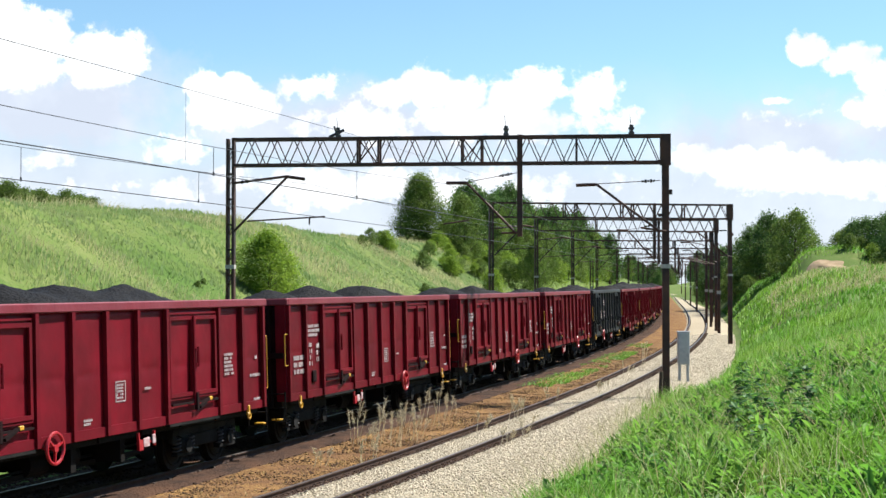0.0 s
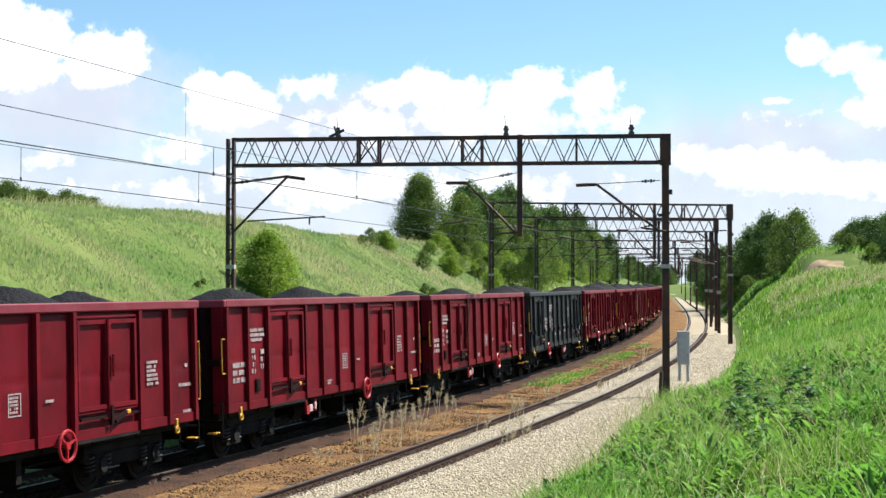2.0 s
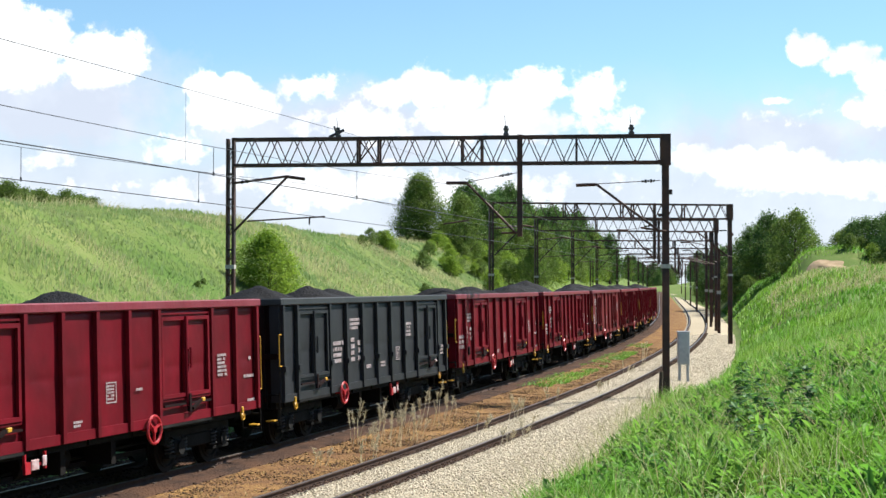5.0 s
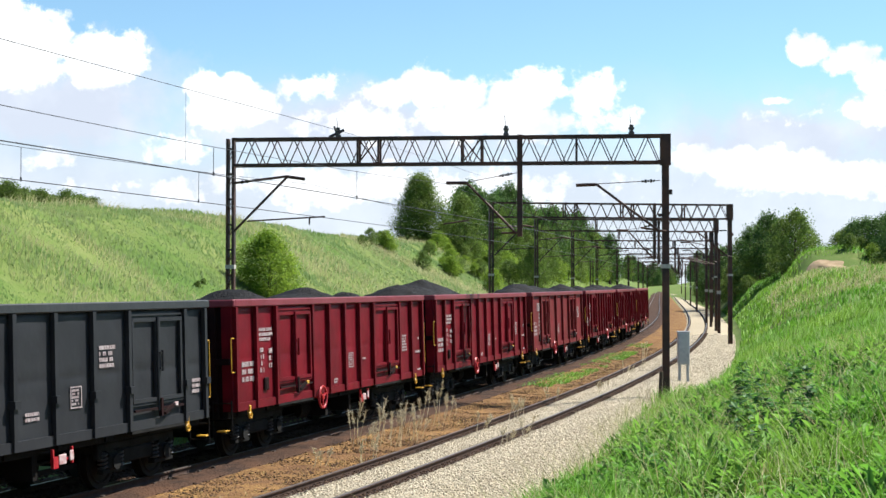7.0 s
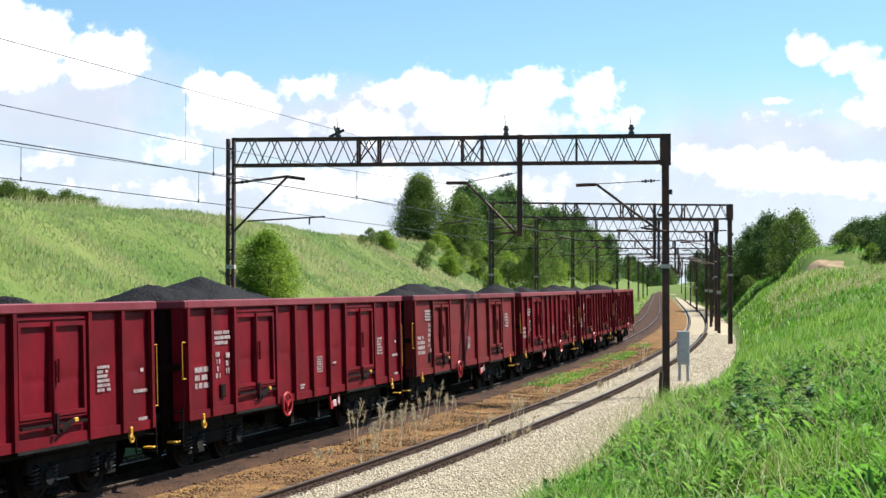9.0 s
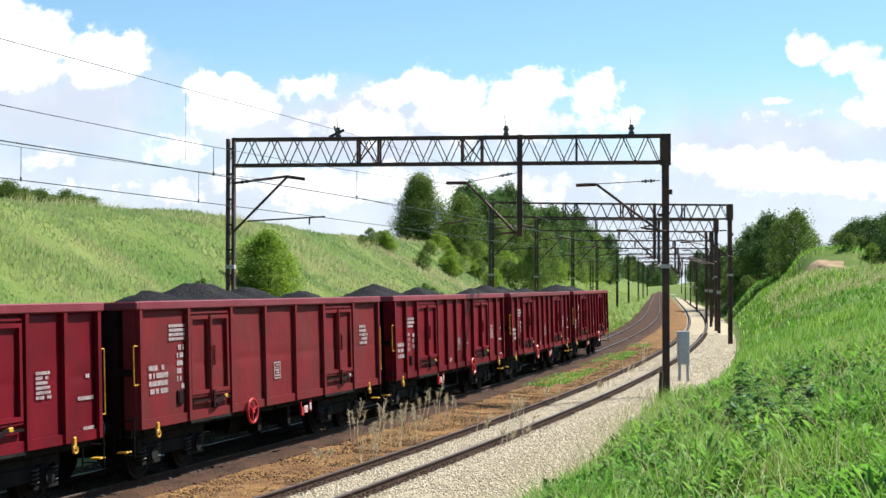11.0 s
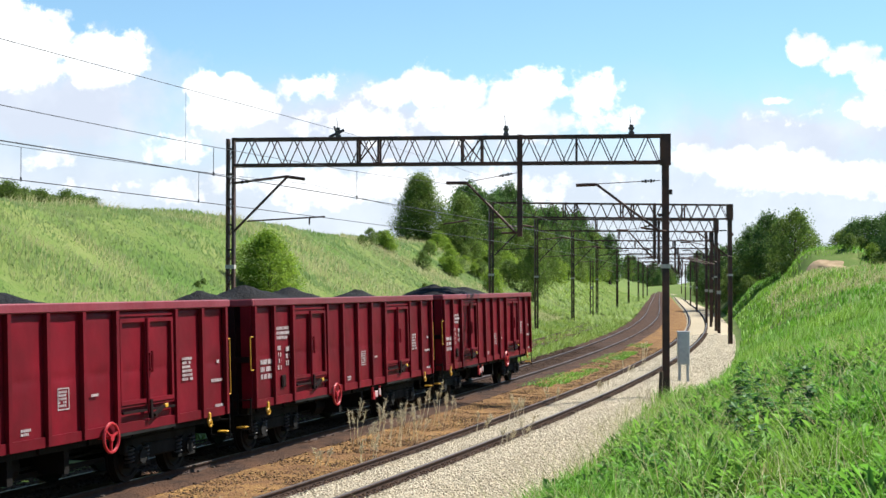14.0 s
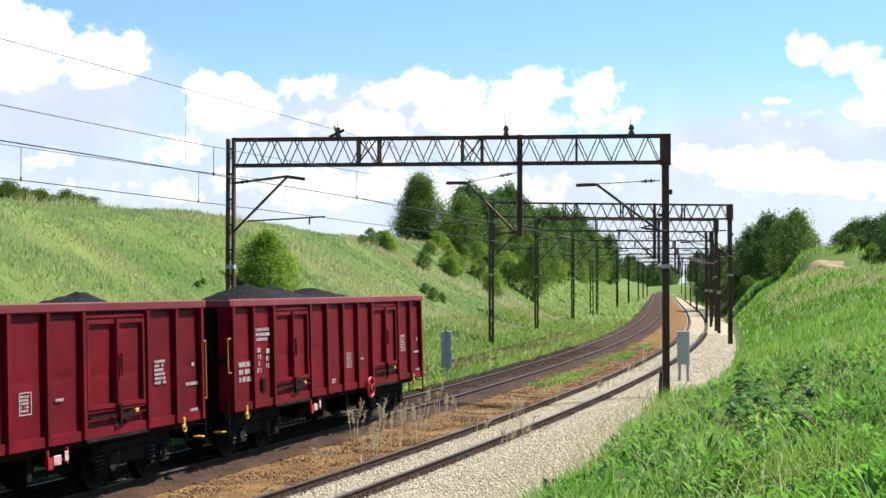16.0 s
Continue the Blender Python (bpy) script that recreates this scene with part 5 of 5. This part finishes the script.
def crown_mesh(seed, leaves, shape, size):
    """Leaf clumps on the ends of twigs, in an uneven crown. shape(z) gives the half width at height z (0 to 1)."""
    r = np.random.RandomState(seed)
    clumps = []
    while len(clumps) < leaves // 30:
        z = r.uniform(0.02, 1)
        a = r.uniform(0, 2 * math.pi)
        lim = shape(z) * (0.78 + 0.22 * math.sin(a * 3 + seed) + 0.18 * math.sin(a * 5 + z * 9 + seed * 2))
        q = lim * math.sqrt(r.uniform(0.18, 1.0))
        clumps.append((q * math.cos(a), q * math.sin(a), z))
    c = np.array(clumps)
    c = np.repeat(c, 30, axis=0) + r.normal(0, 1, (len(c) * 30, 3)) * [0.05, 0.05, 0.05]
    n = len(c)
    u = r.normal(0, 1, (n, 3)); u /= np.linalg.norm(u, axis=1)[:, None]
    w = np.cross(u, r.normal(0, 1, (n, 3))); w /= np.linalg.norm(w, axis=1)[:, None]
    sz = size * r.uniform(0.6, 1.3, n)[:, None]
    v = np.stack([c - u * sz, c + w * sz * 0.5, c + u * sz, c - w * sz * 0.5], 1).reshape(-1, 3)
    return v, np.arange(n * 4).reshape(-1, 4)


def tree(name, seed, height, width, leaves, material, label, category, shape, trunk=0.2, leaf=0.022):
    T_ = tagged(new(name), label, category)
    r = random.Random(seed)
    bm = bmesh.new()
    hb = height * trunk
    bar(bm, (0, 0, -0.3), (0.03 * height, 0, height * 0.45), height * 0.055, height * 0.03, 8)
    bar(bm, (0.03 * height, 0, height * 0.44), (0.02 * height, 0.01 * height, height * 0.88), height * 0.03, height * 0.008, 6)
    for k in range(9):
        z = height * (trunk * 0.6 + 0.6 * k / 9)
        a = k * 2.4 + r.uniform(-0.4, 0.4)
        ln = width * 0.4 * r.uniform(0.6, 1.0)
        bar(bm, (0.02 * height, 0, z), (ln * math.cos(a), ln * math.sin(a), z + ln * 0.7), height * 0.016, height * 0.005, 5)
    part("trunk", bm, M["bark"], T_)
    v, f = crown_mesh(seed, leaves, shape, leaf)
    v = v * [width, width, height * (1 - trunk)] + [0, 0, hb]
    mesh_from("crown", v, f, material, T_)
    return T_


def egg(z):
    return 0.5 * max(0.0, math.sin(math.pi * min(1, 0.08 + 0.92 * z) ** 0.75)) ** 0.7


def spire(z):
    return 0.5 * (1 - z ** 1.3) ** 0.8 * min(1, 0.45 + 2.0 * z) * (0.90 + 0.10 * math.sin(z * 23)) + 0.03


def dome(z):
    return 0.5 * math.sqrt(max(0.0, 1 - z * z)) * min(1, 0.75 + 1.5 * z)


def stand(ob, x, y, turn=0.0, sc=1.0, sink=0.1):
    return pose(x, y, float(ground_z(x, y)[0]) - sink, 0, 0, turn) @ Matrix.Scale(sc, 4)


def plant(model, x, y, turn, sc, sink=0.1):
    ob = copy_thing(model, pose(x, y, float(ground_z(x, y)[0]) - sink, 0, 0, turn))
    ob.scale = (sc, sc, sc * (0.9 + 0.2 * ((turn * 7) % 10) / 10))
    return ob


lone = tree("tree", 3, 7.2, 8.2, 46000, M["leaf_mid"], "lone dark green tree on the crest of the cutting", "tree", spire, 0.05, 0.011)
lone.matrix_basis = stand(lone, (743 - 784) / 2694 * 150, 150, 20, 1.0, 0.5)
shrub = tree("shrub", 5, 3.2, 3.9, 26000, M["leaf_light"], "round light green bush on the slope behind the gantry", "bush", egg, 0.03, 0.014)
shrub.matrix_basis = stand(shrub, (474 - 784) / 2694 * 72, 72, 0)
bush = tree("shrub", 8, 2.6, 3.2, 7000, M["leaf_mid"], "green bush in the woods on the cutting slope", "bush", dome, 0.03, 0.020)
bush.matrix_basis = stand(bush, (900 - 784) / 2694 * 150, 150, 0, 1.0)
young = tree("tree", 12, 5.6, 4.4, 9000, M["leaf_mid"], "leafy young tree among the lineside woods", "tree", egg, 0.1, 0.018)
young.matrix_basis = stand(young, (945 - 784) / 2694 * 150, 150, 40)
darkt = tree("tree", 15, 6.5, 5.2, 9000, M["leaf_dark"], "dark green tree in the lineside woods", "tree", egg, 0.1, 0.018)
darkt.matrix_basis = stand(darkt, (1282 - 784) / 2694 * 205, 205, 10)
pale = tree("shrub", 18, 2.2, 3.0, 7000, M["leaf_light"], "light green bush at the foot of the woods", "bush", dome, 0.03, 0.020)
pale.matrix_basis = stand(pale, (872 - 784) / 2694 * 132, 132, 30)
r = random.Random(21)
for ob in (bush, young, darkt, pale):
    ob["group"] = "lineside woods"
# wooded slope beyond the lone tree
n = 0
while n < 210:
    s, lat = r.uniform(72, 300), -r.uniform(14.5, 34)
    p = at(TRAIN, s, lat)
    px = 784 + 2694 * p[0] / p[1]
    if px < 815 + (0 if lat < -17 else 60) or (lat > -15 and s < 95):
        continue
    mdl = r.choice((bush, pale, young, darkt, young)) if lat < -18 else r.choice((bush, pale, pale, young))
    plant(mdl, p[0], p[1], r.uniform(0, 360), r.uniform(0.75, 1.2) * float(np.interp(s, [72, 130, 250], [1.0, 1.15, 1.6])))
    n += 1
for k in range(170):
    s, lat = r.uniform(125, 460), -r.uniform(13.5, 26)
    p = at(TRAIN, s, lat)
    plant(r.choice((bush, pale, young, darkt, young)), p[0], p[1], r.uniform(0, 360), r.uniform(0.8, 1.1) * float(np.interp(s, [125, 180, 300], [1.0, 1.5, 1.9])))
# low bushes along the crest and on the slope
for px, d, sc in ((655, 118, 0.5), (672, 124, 0.45), (640, 112, 0.35), (752, 104, 0.30), (766, 103, 0.36), (782, 105, 0.28), (800, 152, 0.6), (820, 150, 0.8), (350, 66, 0.16), (360, 67, 0.14)):
    plant(bush, (px - 784) / 2694 * d, d, px * 3.0, sc)
# thicket where the woods begin
for k in range(26):
    s, lat = r.uniform(62, 112), -r.uniform(14.0, 19.5)
    p = at(TRAIN, s, lat)
    plant(r.choice((bush, pale, pale)), p[0], p[1], r.uniform(0, 360), r.uniform(0.35, 0.85))
# right-hand trees and thickets
for px, d, sc, mdl in ((1410, 150, 1.32, young), (1425, 154, 0.90, young), (1385, 156, 1.0, young), (1362, 170, 1.2, darkt), (1345, 172, 1.6, bush), (1330, 175, 1.15, darkt), (1312, 180, 1.8, bush), (1318, 188, 1.2, young),
                       (1345, 190, 1.25, young), (1368, 185, 1.2, young), (1270, 200, 1.3, darkt), (1286, 196, 1.15, darkt), (1259, 215, 1.0, darkt), (1300, 176, 1.3, bush), (1322, 165, 0.80, bush), (1375, 160, 0.80, bush),
                       (1398, 150, 0.70, bush), (1452, 150, 0.7, bush), (1470, 148, 0.8, pale), (1486, 140, 0.80, young), (1500, 138, 0.85, young), (1515, 136, 0.72, darkt), (1532, 132, 0.74, darkt), (1550, 130, 0.75, darkt),
                       (1570, 128, 0.78, darkt), (1525, 128, 0.65, bush), (1545, 122, 0.65, pale), (1566, 120, 0.75, bush), (1590, 118, 0.8, darkt), (1505, 124, 0.5, bush), (1245, 260, 0.6, young), (1236, 300, 0.7, young)):
    plant(mdl, (px - 784) / 2694 * d, d, px * 5.0 % 360, sc)
for k in range(60):
    d = r.uniform(950, 1400)
    plant(r.choice((young, darkt)), r.uniform(0.118, 0.20) * d, d, r.uniform(0, 360), r.uniform(1.8, 3.0), 1.0)
# hedge far up on the field
for k in range(34):
    d = r.uniform(165, 185)
    px = -40 + 215 * k / 34
    x = (px - 784) / 2694 * d
    ob = plant(bush, x, d, r.uniform(0, 360), 2.0 - 0.6 * (k / 34))
    ob["label"] = "dark hedge bush along the top of the field"
    ob["group"] = "field hedge"


# bare sandy scar in the bank
def sand_scar():
    n = 16
    v = []
    for i in range(n + 1):
        for j in range(n + 1):
            a, b = i / n, j / n
            s, lat = 72.0 + 5.0 * a, 13.2 + 4.0 * b
            rr = math.hypot(a - 0.5, b - 0.5) * 2
            p = at(TRAIN, s + 0.6 * math.sin(b * 7), lat + 0.3 * math.sin(a * 9))
            v.append((p[0], p[1], float(ground_z(p[0], p[1])[0]) + 0.20 - 0.45 * rr ** 3 + 0.10 * math.sin(a * 11 + b * 5)))
    i = (np.arange(n)[:, None] * (n + 1) + np.arange(n)).ravel()
    tagged(mesh_from("sand_scar", v, np.column_stack([i, i + n + 1, i + n + 2, i + 1]), M["sand"], smooth=True), "bare sandy scar eroded in the grassy bank", "ground", kind="structure")


sand_scar()


# ---- ballast stones ----
def stones(name, track, lat0, lat1, s0, s1, n, size, z_of, material, label, seed):
    r = np.random.RandomState(seed)
    s, lat = r.uniform(s0, s1, n), r.uniform(lat0, lat1, n)
    p = at(track, s, lat)
    z = z_of(lat) + p[2]
    rad = size * r.uniform(0.55, 1.4, n)
    o = np.array([[1, 0, 0], [-1, 0, 0], [0, 1, 0], [0, -1, 0], [0, 0, 0.55], [0, 0, -0.55]], float)
    f = np.array([[0, 2, 4], [2, 1, 4], [1, 3, 4], [3, 0, 4], [2, 0, 5], [1, 2, 5], [3, 1, 5], [0, 3, 5]])
    a = r.uniform(0, 6.28, n)
    sh = o[None] * r.uniform(0.6, 1.25, (n, 6, 1))
    x = sh[..., 0] * np.cos(a)[:, None] - sh[..., 1] * np.sin(a)[:, None]
    y = sh[..., 0] * np.sin(a)[:, None] + sh[..., 1] * np.cos(a)[:, None]
    v = np.stack([x, y, sh[..., 2]], -1) * rad[:, None, None] + np.stack([p[0], p[1], z], -1)[:, None]
    tagged(mesh_from(name, v.reshape(-1, 3), (f[None] + (np.arange(n) * 6)[:, None, None]).reshape(-1, 3), material), label, "ballast", kind="stuff")


BED = lambda l: np.interp(l, [-1.1, -0.95, 1.4, 1.8, 2.6, 3.4, 4.6], [-0.27, -0.215, -0.083, -0.085, -0.19, -0.23, -0.31])
stones("ballast_stones", RIGHT, -1.05, 4.5, -36, 15, 120000, 0.025, BED, M["stone_pale"], "loose pale limestone ballast stones", 1)
stones("ballast_stones", RIGHT, -1.05, 4.3, 15, 62, 45000, 0.032, BED, M["stone_pale"], "loose pale limestone ballast stones", 6)
stones("ballast_stones", TRAIN, -2.4, 2.0, -36, 40, 36000, 0.034, lambda l: np.interp(l, [-2.6, -1.8, 1.6, 2.3], [-0.35, -0.13, -0.13, -0.30]), M["stone_brown"], "loose rusty brown ballast stones", 2)
stones("ballast_stones", TRAIN, 1.7, 3.7, -36, 30, 22000, 0.02, lambda l: np.interp(l, [1.7, 2.1, 2.6, 3.4, 3.7], [-0.10, -0.13, -0.17, -0.18, -0.23]), M["stone_ochre"], "small ochre stones between the tracks", 3)


for k, c in enumerate((-0.78, 0.78)):
    stones("ballast_stones", RIGHT, c - 0.24, c + 0.24, -36, 62, 13000, 0.024, lambda l: -0.10 + 0.058 * l, M["stone_brown"], "rust-stained stones along the rails of the empty track", 14 + k)
stones("ballast_stones", TRAIN, 1.6, 3.7, -36, 40, 12000, 0.028, lambda l: np.interp(l, [1.7, 2.1, 2.6, 3.4, 3.7], [-0.10, -0.13, -0.17, -0.18, -0.23]), M["stone_brown"], "brown stones strewn between the tracks", 5)


# ---- what moves: the train rolls past, its wheels turn ----
def motions():
    for i, W in enumerate(WAGONS):
        walk(W, [(t * 0.5, wagon_pose(i, t * 0.5)) for t in range(33)])
    for ws in WHEELS:
        rows = []
        for k in range(241):
            t = 16.0 * k / 240
            rolled = 8.6722 * t - 0.0744 * t * t / 2
            rows.append((t, Matrix.Translation(ws.location) @ Matrix.Rotation(-rolled / 0.46, 4, "Y")))
        walk(ws, rows)


motions()
